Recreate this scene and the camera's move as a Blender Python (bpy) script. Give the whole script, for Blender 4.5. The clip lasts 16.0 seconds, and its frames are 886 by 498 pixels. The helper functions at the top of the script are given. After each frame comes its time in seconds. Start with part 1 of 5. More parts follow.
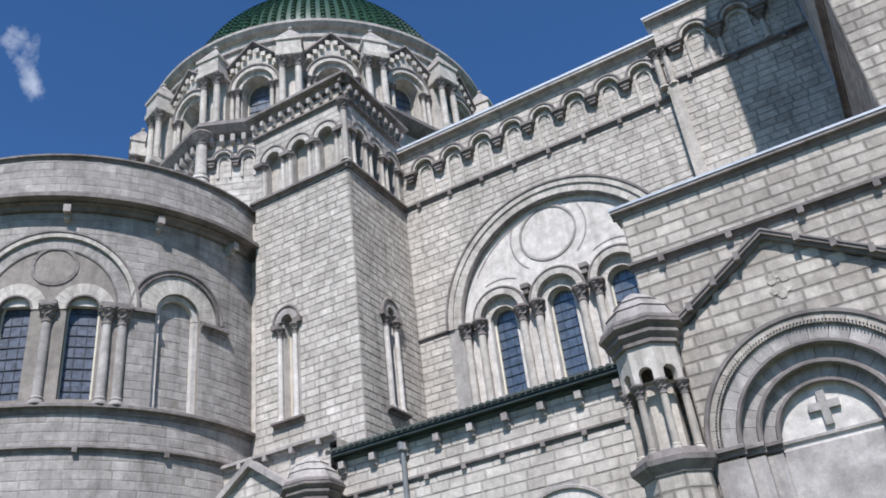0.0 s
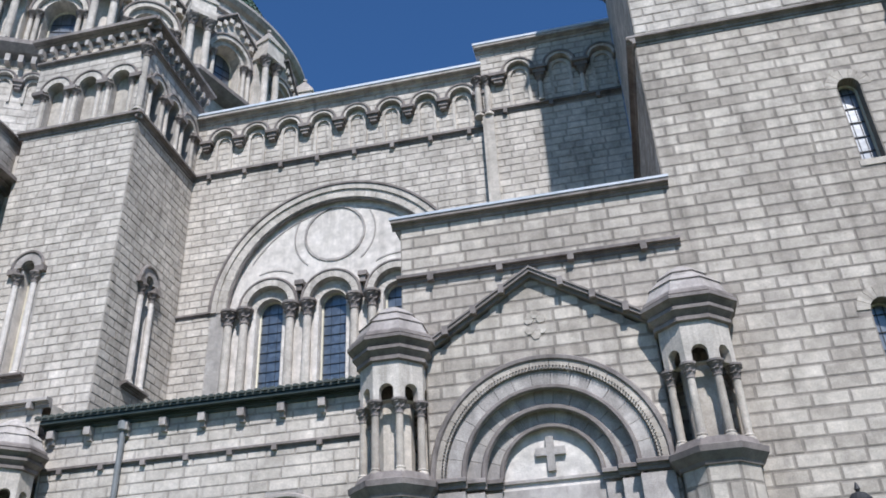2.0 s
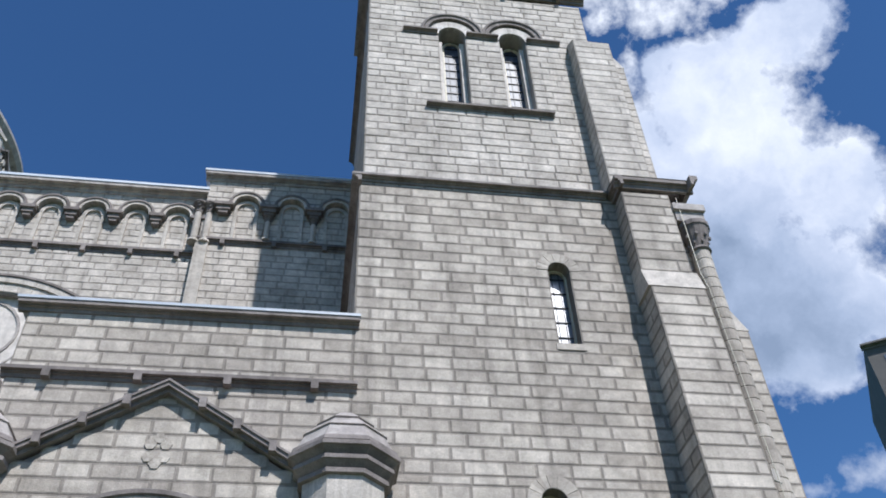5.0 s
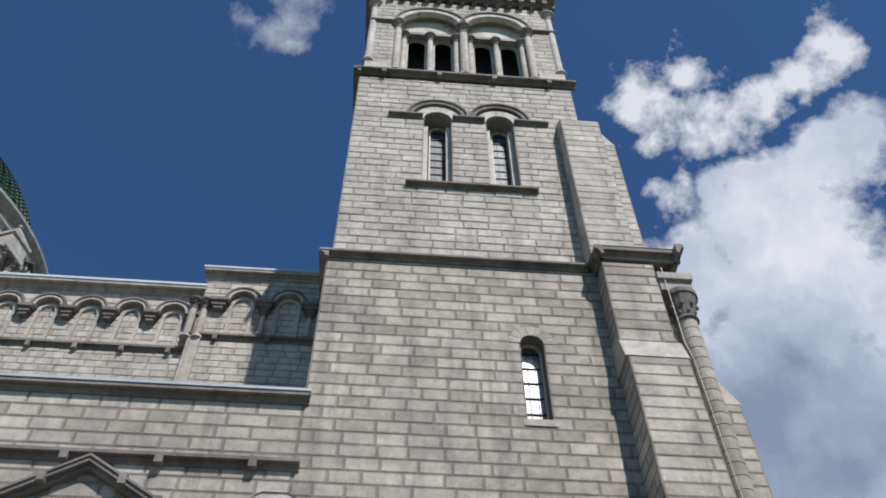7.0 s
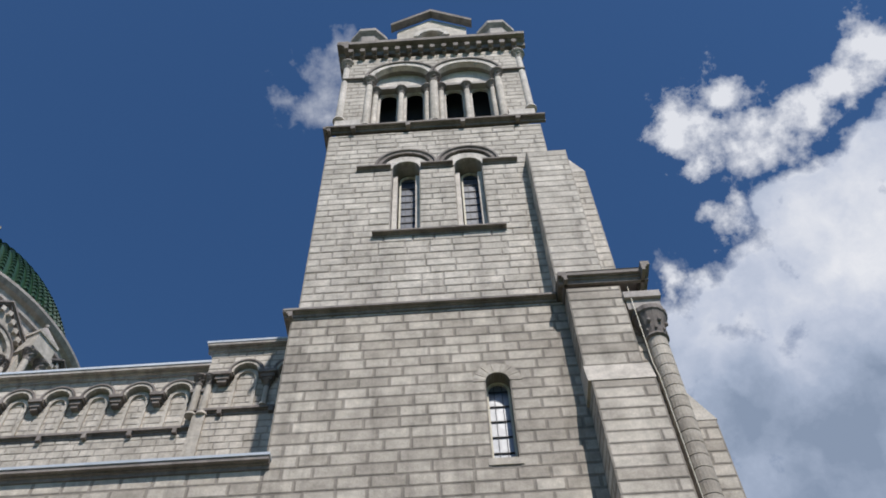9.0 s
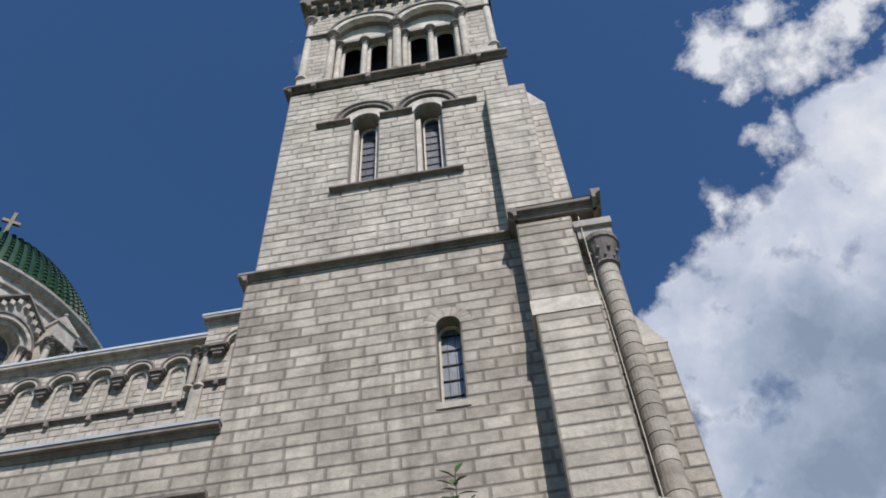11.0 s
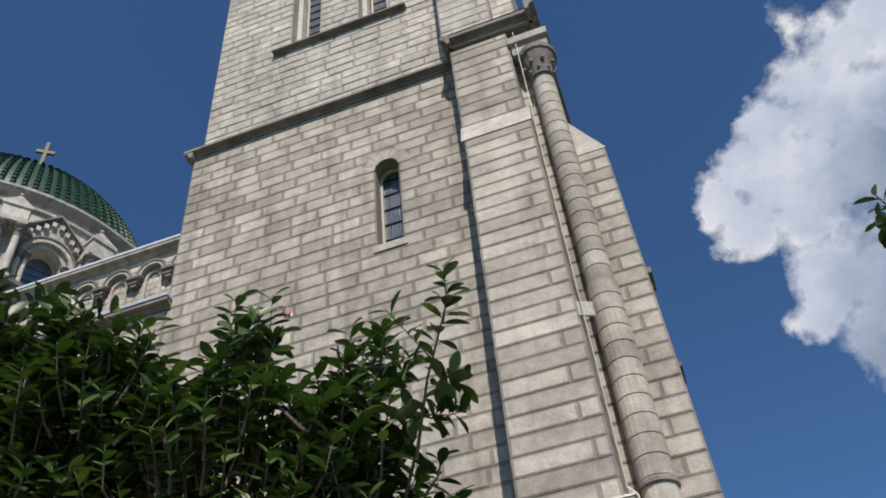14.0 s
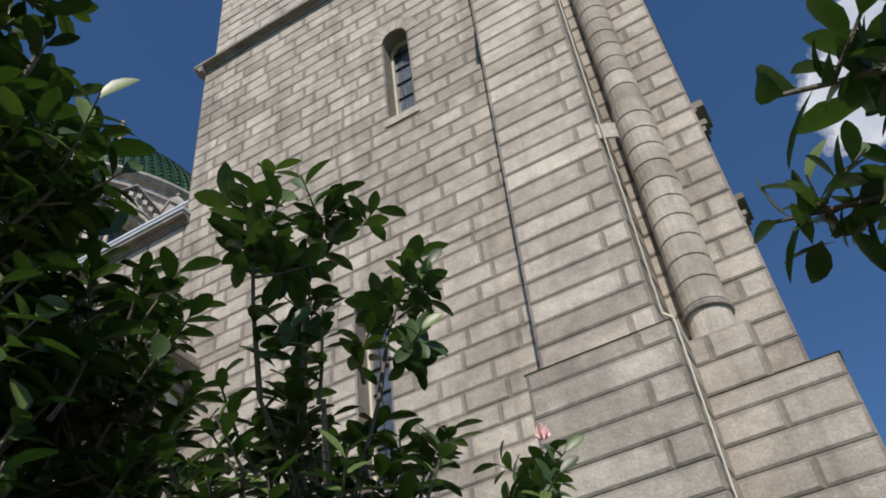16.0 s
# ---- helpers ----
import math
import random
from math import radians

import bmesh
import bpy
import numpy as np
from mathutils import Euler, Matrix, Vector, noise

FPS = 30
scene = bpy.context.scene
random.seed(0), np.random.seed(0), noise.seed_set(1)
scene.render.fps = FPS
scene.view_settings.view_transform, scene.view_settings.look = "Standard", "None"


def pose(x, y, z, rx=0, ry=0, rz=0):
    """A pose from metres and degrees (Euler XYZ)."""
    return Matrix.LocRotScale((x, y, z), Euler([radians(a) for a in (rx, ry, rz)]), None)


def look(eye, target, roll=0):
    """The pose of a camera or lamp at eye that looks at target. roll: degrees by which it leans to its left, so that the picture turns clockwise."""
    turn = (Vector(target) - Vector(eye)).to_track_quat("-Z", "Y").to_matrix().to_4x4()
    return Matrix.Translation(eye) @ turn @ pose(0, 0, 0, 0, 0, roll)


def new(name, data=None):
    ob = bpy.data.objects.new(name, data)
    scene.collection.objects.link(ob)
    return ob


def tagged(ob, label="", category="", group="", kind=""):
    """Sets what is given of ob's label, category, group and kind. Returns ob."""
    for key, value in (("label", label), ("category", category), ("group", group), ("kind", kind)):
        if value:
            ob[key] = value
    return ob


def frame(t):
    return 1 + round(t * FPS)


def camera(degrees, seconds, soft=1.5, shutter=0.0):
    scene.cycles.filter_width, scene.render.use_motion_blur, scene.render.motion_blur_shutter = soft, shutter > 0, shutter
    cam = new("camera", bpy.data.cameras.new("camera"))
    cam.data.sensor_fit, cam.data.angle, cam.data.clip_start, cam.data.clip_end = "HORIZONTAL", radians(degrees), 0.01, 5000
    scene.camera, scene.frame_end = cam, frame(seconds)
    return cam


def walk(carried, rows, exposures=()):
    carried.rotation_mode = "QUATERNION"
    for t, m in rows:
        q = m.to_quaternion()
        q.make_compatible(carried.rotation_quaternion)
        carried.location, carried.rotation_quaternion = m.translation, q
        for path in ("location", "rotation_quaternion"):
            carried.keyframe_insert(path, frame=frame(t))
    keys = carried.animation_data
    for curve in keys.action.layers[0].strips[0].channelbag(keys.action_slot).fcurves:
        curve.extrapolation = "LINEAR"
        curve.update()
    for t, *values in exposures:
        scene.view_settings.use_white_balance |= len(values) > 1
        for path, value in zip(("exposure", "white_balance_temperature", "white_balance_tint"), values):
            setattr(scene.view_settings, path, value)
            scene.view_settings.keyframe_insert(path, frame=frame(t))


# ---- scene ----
cam = camera(54.45, 16.0, soft=1.8)
# seconds, eye in metres, turn in degrees
PATH = [
    (0.0, -1.089, -2.130, 1.360, 121.03, 6.35, 29.85),
    (0.5, -0.943, -1.840, 1.525, 117.83, 4.59, 25.21),
    (1.0, -0.792, -1.460, 1.606, 118.14, 5.49, 18.57),
    (1.5, -0.666, -0.977, 1.620, 119.17, 5.12, 14.34),
    (2.0, -0.522, -0.469, 1.638, 120.33, 2.46, 12.80),
    (2.5, -0.361, 0.166, 1.654, 122.46, 6.62, 6.13),
    (3.0, -0.113, 0.812, 1.685, 124.54, 3.40, 4.09),
    (3.5, 0.078, 1.469, 1.699, 125.68, 2.12, 0.87),
    (4.0, 0.292, 2.325, 1.767, 127.20, 5.60, -6.00),
    (4.5, 0.584, 3.039, 1.826, 130.91, 2.15, -7.29),
    (4.7, 0.730, 3.272, 1.840, 131.97, 2.10, -8.33),
    (6.8, 3.458, 5.050, 1.658, 139.98, 1.00, -3.79),
    (7.0, 3.741, 5.175, 1.672, 141.39, 0.19, -4.57),
    (7.5, 4.475, 5.340, 1.601, 140.55, -1.68, -5.94),
    (8.0, 5.165, 5.354, 1.591, 143.24, 0.91, 0.37),
    (8.2, 5.441, 5.370, 1.596, 145.54, 0.55, 0.64),
    (10.3, 8.214, 5.967, 1.774, 144.37, 3.55, 9.65),
    (10.5, 8.476, 6.045, 1.777, 144.38, 2.23, 10.29),
    (11.0, 9.144, 6.271, 1.788, 142.27, 2.54, 9.86),
    (11.5, 9.823, 6.528, 1.747, 140.54, 4.98, 5.23),
    (12.0, 10.467, 6.784, 1.725, 136.08, 5.21, 6.66),
    (12.5, 10.964, 7.036, 1.681, 135.79, 4.45, 6.28),
    (13.0, 11.351, 7.350, 1.734, 137.34, 3.12, 10.25),
    (13.5, 11.755, 7.804, 1.740, 135.35, 2.12, 18.51),
    (14.0, 12.003, 8.361, 1.661, 134.66, 4.68, 19.57),
    (14.5, 12.240, 9.049, 1.662, 132.96, 4.71, 22.39),
    (15.0, 12.425, 9.802, 1.660, 132.16, 4.23, 28.15),
    (15.5, 12.443, 10.516, 1.706, 131.11, 7.80, 28.30),
    (16.0, 12.477, 11.217, 1.702, 131.83, 5.75, 29.92),
]
# seconds, stops, kelvin, tint
EXPOSURES = [(0.0, 0.42, 5900, 13), (4.5, 0.40, 5850, 12), (7.0, 0.04, 6250, 12), (10.5, 0.08, 6380, 12), (12.0, 0.10, 6450, 12), (14.5, 0.13, 6600, 12), (16.0, 0.12, 6650, 12)]
walk(cam, [(t, pose(x, y, z, rx, ry, rz)) for t, x, y, z, rx, ry, rz in PATH], EXPOSURES)

# ---- light ----
SUN = Vector((0.31, -0.76, 1.0)).normalized()      # towards the sun
world = bpy.data.worlds.new("sky")
scene.world = world
world.use_nodes = True


def link(nt, a, b):
    nt.links.new(a, b)


def node(nt, kind, **values):
    n = nt.nodes.new(kind)
    for key, value in values.items():
        if key.startswith("i_"):
            n.inputs[key[2:].replace("_", " ")].default_value = value
        else:
            setattr(n, key, value)
    return n


def math_node(nt, op, a, b=0.0, clamp=False):
    n = nt.nodes.new("ShaderNodeMath")
    n.operation, n.use_clamp = op, clamp
    for i, v in enumerate((a, b)):
        if isinstance(v, (int, float)):
            n.inputs[i].default_value = v
        else:
            nt.links.new(v, n.inputs[i])
    return n.outputs[0]


def ramp(nt, fac, stops):
    n = nt.nodes.new("ShaderNodeValToRGB")
    while len(n.color_ramp.elements) < len(stops):
        n.color_ramp.elements.new(0.5)
    for e, (p, c) in zip(n.color_ramp.elements, stops):
        e.position, e.color = p, (*c, 1.0) if len(c) == 3 else c
    nt.links.new(fac, n.inputs[0])
    return n.outputs[0]


def mix(nt, fac, a, b, kind="MIX"):
    n = nt.nodes.new("ShaderNodeMix")
    n.data_type, n.blend_type = "RGBA", kind
    for i, v in ((0, fac), (6, a), (7, b)):
        if isinstance(v, (int, float)):
            n.inputs[i].default_value = v
        elif isinstance(v, tuple):
            n.inputs[i].default_value = (*v, 1.0)
        else:
            nt.links.new(v, n.inputs[i])
    return n.outputs[2]


# cumulus clouds: direction, angular size
# the last three are unseen, behind the viewer, added for the windows to mirror
CLOUDS = [
    ((0.126, 0.724, 0.679), 0.036), ((0.157, 0.696, 0.700), 0.034), ((0.192, 0.672, 0.715), 0.036), ((0.152, 0.745, 0.649), 0.040), ((0.243, 0.652, 0.718), 0.058), ((0.284, 0.616, 0.735), 0.040),
    ((0.336, 0.593, 0.732), 0.064), ((0.393, 0.539, 0.745), 0.074), ((0.218, 0.721, 0.657), 0.070), ((0.304, 0.688, 0.659), 0.105), ((0.381, 0.688, 0.617), 0.105), ((0.411, 0.597, 0.689), 0.09),
    ((0.214, 0.786, 0.580), 0.056), ((0.293, 0.777, 0.557), 0.094), ((0.371, 0.748, 0.551), 0.075), ((0.240, 0.825, 0.511), 0.056), ((0.309, 0.820, 0.482), 0.062), ((0.423, 0.706, 0.568), 0.07),
    ((0.446, 0.523, 0.726), 0.066), ((0.423, 0.478, 0.770), 0.052), ((0.451, 0.446, 0.773), 0.058), ((0.383, 0.507, 0.772), 0.042), ((0.346, 0.515, 0.785), 0.034),
    ((0.460, 0.564, 0.685), 0.08), ((0.520, 0.551, 0.653), 0.075), ((0.450, 0.634, 0.628), 0.08), ((0.512, 0.631, 0.583), 0.085), ((0.468, 0.689, 0.553), 0.07), ((0.522, 0.680, 0.515), 0.055), ((0.562, 0.619, 0.548), 0.05),
    ((0.189, 0.810, 0.555), 0.034), ((0.178, 0.707, 0.684), 0.055), ((0.27, -0.75, 0.60), 0.13), ((0.14, -0.74, 0.66), 0.09), ((0.33, -0.66, 0.67), 0.10),
]
WISPS = [((-0.138, 0.390, 0.912), 0.042), ((-0.168, 0.412, 0.897), 0.030), ((-0.110, 0.366, 0.924), 0.026), ((-0.141, 0.428, 0.892), 0.024), ((-0.638, 0.38, 0.67), 0.022), ((-0.645, 0.40, 0.655), 0.018), ((0.246, 0.598, 0.764), 0.026), ((0.229, 0.590, 0.774), 0.016), ((0.381, 0.430, 0.819), 0.026),
         ((0.563, 0.712, 0.420), 0.03), ((0.545, 0.728, 0.416), 0.022), ((0.506, 0.758, 0.412), 0.02), ((0.531, 0.792, 0.302), 0.035), ((0.263, 0.849, 0.459), 0.05), ((0.338, 0.567, 0.751), 0.02)]
# small torn clouds beside it
TATTERS = [((0.259, 0.442, 0.859), 0.044), ((0.301, 0.415, 0.858), 0.042), ((0.344, 0.442, 0.829), 0.054), ((0.314, 0.465, 0.828), 0.044), ((0.285, 0.440, 0.850), 0.040), ((0.380, 0.425, 0.822), 0.032), ((0.409, 0.394, 0.823), 0.036), ((0.440, 0.357, 0.824), 0.044),
           ((0.310, 0.531, 0.788), 0.036), ((0.275, 0.491, 0.826), 0.026), ((0.246, 0.601, 0.761), 0.026)]
# the shaded underside of the great cloud
SHADED = [((0.304, 0.700, 0.645), 0.10), ((0.381, 0.690, 0.615), 0.13), ((0.293, 0.790, 0.540), 0.15), ((0.371, 0.760, 0.535), 0.13), ((0.240, 0.835, 0.495), 0.10), ((0.430, 0.640, 0.637), 0.09), ((0.470, 0.690, 0.550), 0.11), ((0.520, 0.660, 0.545), 0.10)]
wt = world.node_tree
wt.nodes.clear()
sky = node(wt, "ShaderNodeTexSky", sky_type="NISHITA", sun_disc=False, sun_elevation=math.asin(SUN.z), sun_rotation=math.atan2(SUN.x, SUN.y), altitude=150.0, air_density=1.0, dust_density=0.4, ozone_density=3.0)
coord = node(wt, "ShaderNodeTexCoord").outputs["Generated"]
warp = node(wt, "ShaderNodeTexNoise", i_Scale=13.0, i_Detail=6.0, i_Roughness=0.6)
link(wt, coord, warp.inputs["Vector"])
off = node(wt, "ShaderNodeVectorMath", operation="SUBTRACT")
link(wt, warp.outputs["Color"], off.inputs[0])
off.inputs[1].default_value = (0.5, 0.5, 0.5)
amt = node(wt, "ShaderNodeVectorMath", operation="SCALE")
link(wt, off.outputs[0], amt.inputs[0])
amt.inputs["Scale"].default_value = 0.085
way = node(wt, "ShaderNodeVectorMath", operation="ADD")
link(wt, coord, way.inputs[0])
link(wt, amt.outputs[0], way.inputs[1])


def puffs(table):
    """How deep inside the puffs of a table a direction lies."""
    out = None
    for c, size in table:
        dist = node(wt, "ShaderNodeVectorMath", operation="DISTANCE")
        link(wt, way.outputs[0], dist.inputs[0])
        dist.inputs[1].default_value = Vector(c).normalized()
        blob = math_node(wt, "SUBTRACT", 1.0, math_node(wt, "DIVIDE", dist.outputs["Value"], size))
        if out is None:
            out = blob
            continue
        join = wt.nodes.new("ShaderNodeMath")
        join.operation = "SMOOTH_MAX"
        link(wt, out, join.inputs[0])
        link(wt, blob, join.inputs[1])
        join.inputs[2].default_value = 0.45
        out = join.outputs[0]
    return out


total = puffs(CLOUDS)
fine = node(wt, "ShaderNodeTexNoise", i_Scale=22.0, i_Detail=8.0, i_Roughness=0.6)
link(wt, coord, fine.inputs["Vector"])
dens = math_node(wt, "ADD", math_node(wt, "MULTIPLY", total, 2.0), math_node(wt, "MULTIPLY", math_node(wt, "SUBTRACT", fine.outputs["Fac"], 0.5), 1.9))
cover = ramp(wt, dens, [(0.12, (0, 0, 0)), (0.38, (0.35, 0.35, 0.35)), (0.8, (1, 1, 1))])
veil = math_node(wt, "ADD", math_node(wt, "MULTIPLY", puffs(WISPS), 0.8), math_node(wt, "MULTIPLY", math_node(wt, "SUBTRACT", fine.outputs["Fac"], 0.5), 2.6))
veil = ramp(wt, veil, [(0.05, (0, 0, 0)), (1.1, (0.55, 0.55, 0.55))])
torn = math_node(wt, "ADD", math_node(wt, "MULTIPLY", puffs(TATTERS), 1.25), math_node(wt, "MULTIPLY", math_node(wt, "SUBTRACT", fine.outputs["Fac"], 0.5), 3.2))
torn = ramp(wt, torn, [(0.14, (0, 0, 0)), (0.5, (0.45, 0.45, 0.45)), (0.95, (0.95, 0.95, 0.95))])
cover = math_node(wt, "MAXIMUM", math_node(wt, "MAXIMUM", cover, veil), torn)
depth = node(wt, "ShaderNodeTexNoise", i_Scale=6.5, i_Detail=8.0, i_Roughness=0.55)
link(wt, way.outputs[0], depth.inputs["Vector"])
rim = math_node(wt, "MULTIPLY", math_node(wt, "SUBTRACT", 0.45, total, True), 0.75)
under = math_node(wt, "MULTIPLY", math_node(wt, "MAXIMUM", puffs(SHADED), 0.0), 0.72)
billow = math_node(wt, "MULTIPLY", math_node(wt, "SUBTRACT", depth.outputs["Fac"], 0.5), 1.5)
billow = math_node(wt, "ADD", billow, math_node(wt, "MULTIPLY", math_node(wt, "SUBTRACT", fine.outputs["Fac"], 0.5), 0.45))
level = math_node(wt, "SUBTRACT", math_node(wt, "ADD", math_node(wt, "ADD", 0.72, rim), billow), under)
shade = ramp(wt, level, [(0.0, (3.0, 3.75, 5.0)), (0.35, (4.6, 5.4, 6.8)), (0.66, (6.6, 7.2, 8.4)), (1.0, (9.6, 9.8, 10.1))])
tint = mix(wt, 1.0, sky.outputs[0], (0.60, 0.90, 1.14), "MULTIPLY")
back = node(wt, "ShaderNodeBackground", i_Strength=0.078)
# cloud brightness is raised near the sun for whiter reflections in the panes
glow = node(wt, "ShaderNodeVectorMath", operation="DISTANCE")
link(wt, coord, glow.inputs[0])
glow.inputs[1].default_value = SUN
near_sun = math_node(wt, "ADD", 1.0, math_node(wt, "MULTIPLY", math_node(wt, "SUBTRACT", 0.42, glow.outputs["Value"], True), 9.0))
lit = node(wt, "ShaderNodeVectorMath", operation="SCALE")
link(wt, shade, lit.inputs[0])
link(wt, near_sun, lit.inputs["Scale"])
link(wt, mix(wt, cover, tint, lit.outputs[0]), back.inputs[0])
link(wt, back.outputs[0], node(wt, "ShaderNodeOutputWorld").inputs[0])

lamp = bpy.data.lights.new("sun", "SUN")
lamp.energy, lamp.angle, lamp.color = 4.5, radians(0.6), (1.0, 0.945, 0.86)
sun = new("sun", lamp)
sun.matrix_world = look((30, -60, 80), Vector((30, -60, 80)) - SUN)


# ---- materials ----
def material(name, rough=0.8, metal=0.0, spec=0.35):
    m = bpy.data.materials.new(name)
    m.use_nodes = True
    b = m.node_tree.nodes["Principled BSDF"]
    b.inputs["Roughness"].default_value, b.inputs["Metallic"].default_value = rough, metal
    b.inputs["Specular IOR Level"].default_value = spec
    return m, m.node_tree, b


def noise_tex(nt, scale, detail=5.0, rough=0.6, stretch=None):
    n = node(nt, "ShaderNodeTexNoise", i_Scale=scale, i_Detail=detail, i_Roughness=rough)
    geo = node(nt, "ShaderNodeNewGeometry")
    src = geo.outputs["Position"]
    if stretch:
        mp = node(nt, "ShaderNodeMapping")
        mp.inputs["Scale"].default_value = stretch
        link(nt, src, mp.inputs[0])
        src = mp.outputs[0]
    link(nt, src, n.inputs["Vector"])
    return n.outputs["Fac"]


def piece_random(nt):
    a = node(nt, "ShaderNodeObjectInfo").outputs["Random"]
    b = node(nt, "ShaderNodeNewGeometry").outputs["Random Per Island"]
    return math_node(nt, "FRACT", math_node(nt, "ADD", math_node(nt, "MULTIPLY", a, 7.31), b))


def bump(nt, bsdf, height, strength, dist):
    n = node(nt, "ShaderNodeBump", i_Strength=strength, i_Distance=dist)
    link(nt, height, n.inputs["Height"])
    link(nt, n.outputs[0], bsdf.inputs["Normal"])


def stone(name, dark, light, stain, rough=0.85, vary=1.0, grain=1.0):
    """Granite: each piece of its own tone, blotched, streaked with rain, with a fine grain."""
    m, nt, b = material(name, rough, 0.0, 0.25)
    dark, light, stain = [(c[0] * 1.02, c[1] * 0.995, c[2] * 1.0) for c in (dark, light, stain)]
    tone = ramp(nt, piece_random(nt), [(0.0, dark), (0.5, tuple((p + q) / 2 for p, q in zip(dark, light))), (1.0, light)])
    tone = mix(nt, 1.0 - vary, tone, tuple((p + q) / 2 for p, q in zip(dark, light)))
    blotch = ramp(nt, noise_tex(nt, 0.55, 6.0, 0.65), [(0.40, (0, 0, 0)), (0.72, (1, 1, 1))])
    tone = mix(nt, math_node(nt, "MULTIPLY", blotch, 0.75), tone, stain)
    streak = ramp(nt, noise_tex(nt, 1.0, 4.0, 0.6, (2.2, 2.2, 0.16)), [(0.52, (0, 0, 0)), (0.78, (1, 1, 1))])
    tone = mix(nt, math_node(nt, "MULTIPLY", streak, 0.6), tone, tuple(0.6 * c for c in stain))
    speck = ramp(nt, noise_tex(nt, 42.0 * grain, 3.0, 0.7), [(0.3, (0.78, 0.78, 0.78)), (0.7, (1.14, 1.14, 1.14))])
    patch = ramp(nt, noise_tex(nt, 5.0, 5.0, 0.7), [(0.3, (0.84, 0.84, 0.85)), (0.7, (1.1, 1.1, 1.09))])
    cloud = ramp(nt, noise_tex(nt, 1.9, 4.0, 0.6), [(0.32, (0.80, 0.80, 0.79)), (0.66, (1.12, 1.12, 1.12))])
    tone = mix(nt, 1.0, mix(nt, 1.0, mix(nt, 1.0, tone, speck, "MULTIPLY"), patch, "MULTIPLY"), cloud, "MULTIPLY")
    link(nt, tone, b.inputs["Base Color"])
    bump(nt, b, noise_tex(nt, 9.0 * grain, 8.0, 0.7), 0.55, 0.03)
    return m


STONE = stone("granite", (0.388, 0.353, 0.302), (0.585, 0.542, 0.470), (0.265, 0.240, 0.208))
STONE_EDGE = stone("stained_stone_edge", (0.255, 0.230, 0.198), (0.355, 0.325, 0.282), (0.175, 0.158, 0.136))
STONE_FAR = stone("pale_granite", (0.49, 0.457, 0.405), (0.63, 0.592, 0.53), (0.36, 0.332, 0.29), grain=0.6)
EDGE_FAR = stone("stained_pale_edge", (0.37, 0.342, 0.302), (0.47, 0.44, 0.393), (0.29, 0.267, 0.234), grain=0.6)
# a greyer, darker granite for the apse and the portal's inner orders
STONE_GREY = stone("rain_stained_granite", (0.335, 0.315, 0.292), (0.465, 0.440, 0.408), (0.215, 0.2, 0.186), grain=0.7)
TRIM = stone("moulded_granite", (0.39, 0.365, 0.34), (0.49, 0.462, 0.43), (0.19, 0.168, 0.158), vary=0.6)
# weathered brown moulding stone, darkened further for the shade on its undersides
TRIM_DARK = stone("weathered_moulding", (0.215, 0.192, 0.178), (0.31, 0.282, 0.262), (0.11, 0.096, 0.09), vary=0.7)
SMOOTH = stone("smooth_limestone", (0.62, 0.588, 0.54), (0.68, 0.647, 0.597), (0.54, 0.508, 0.465), vary=0.4, grain=1.6)
MORTAR = stone("mortar", (0.27, 0.245, 0.215), (0.32, 0.29, 0.255), (0.19, 0.17, 0.15), vary=0.2)
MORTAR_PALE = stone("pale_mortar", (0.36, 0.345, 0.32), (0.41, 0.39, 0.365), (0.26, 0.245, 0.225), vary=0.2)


def simple(name, c1, c2, scale, rough, metal=0.0, spec=0.4, lift=0.3, dist=0.01):
    m, nt, b = material(name, rough, metal, spec)
    f = noise_tex(nt, scale, 6.0, 0.65)
    tone = ramp(nt, f, [(0.3, c1), (0.7, c2)])
    r = ramp(nt, piece_random(nt), [(0.0, (0.8, 0.8, 0.8)), (1.0, (1.2, 1.2, 1.2))])
    link(nt, mix(nt, 1.0, tone, r, "MULTIPLY"), b.inputs["Base Color"])
    bump(nt, b, noise_tex(nt, scale * 4, 5.0, 0.6), lift, dist)
    return m


TILE = simple("green_glazed_tile", (0.008, 0.030, 0.014), (0.020, 0.062, 0.030), 1.2, 0.38, spec=0.5)
ROOF = simple("dark_roof_tile", (0.035, 0.045, 0.04), (0.08, 0.09, 0.08), 2.0, 0.6)
GUTTER = simple("painted_gutter", (0.03, 0.045, 0.04), (0.055, 0.07, 0.065), 3.0, 0.5)
LEAD = simple("lead_coping", (0.40, 0.44, 0.50), (0.54, 0.57, 0.62), 1.5, 0.45, spec=0.5)
PIPE = simple("grey_downpipe", (0.15, 0.16, 0.165), (0.22, 0.23, 0.235), 3.0, 0.5)
IRON = simple("black_iron", (0.012, 0.012, 0.013), (0.03, 0.03, 0.03), 8.0, 0.5)
GOLD = simple("old_gilding", (0.13, 0.10, 0.06), (0.20, 0.155, 0.09), 4.0, 0.65)
# near-black colour that stands for the shade inside openings
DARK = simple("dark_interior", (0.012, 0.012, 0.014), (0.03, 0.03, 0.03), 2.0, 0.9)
FRAME = simple("cream_window_frame", (0.52, 0.48, 0.38), (0.62, 0.58, 0.47), 6.0, 0.6)
BARK = simple("bark", (0.10, 0.085, 0.065), (0.20, 0.175, 0.14), 18.0, 0.9, lift=0.8, dist=0.02)
GRASS = simple("lawn", (0.035, 0.07, 0.018), (0.07, 0.12, 0.03), 3.0, 0.9)
PAVING = simple("brick_paving", (0.13, 0.10, 0.085), (0.20, 0.16, 0.13), 1.5, 0.9)
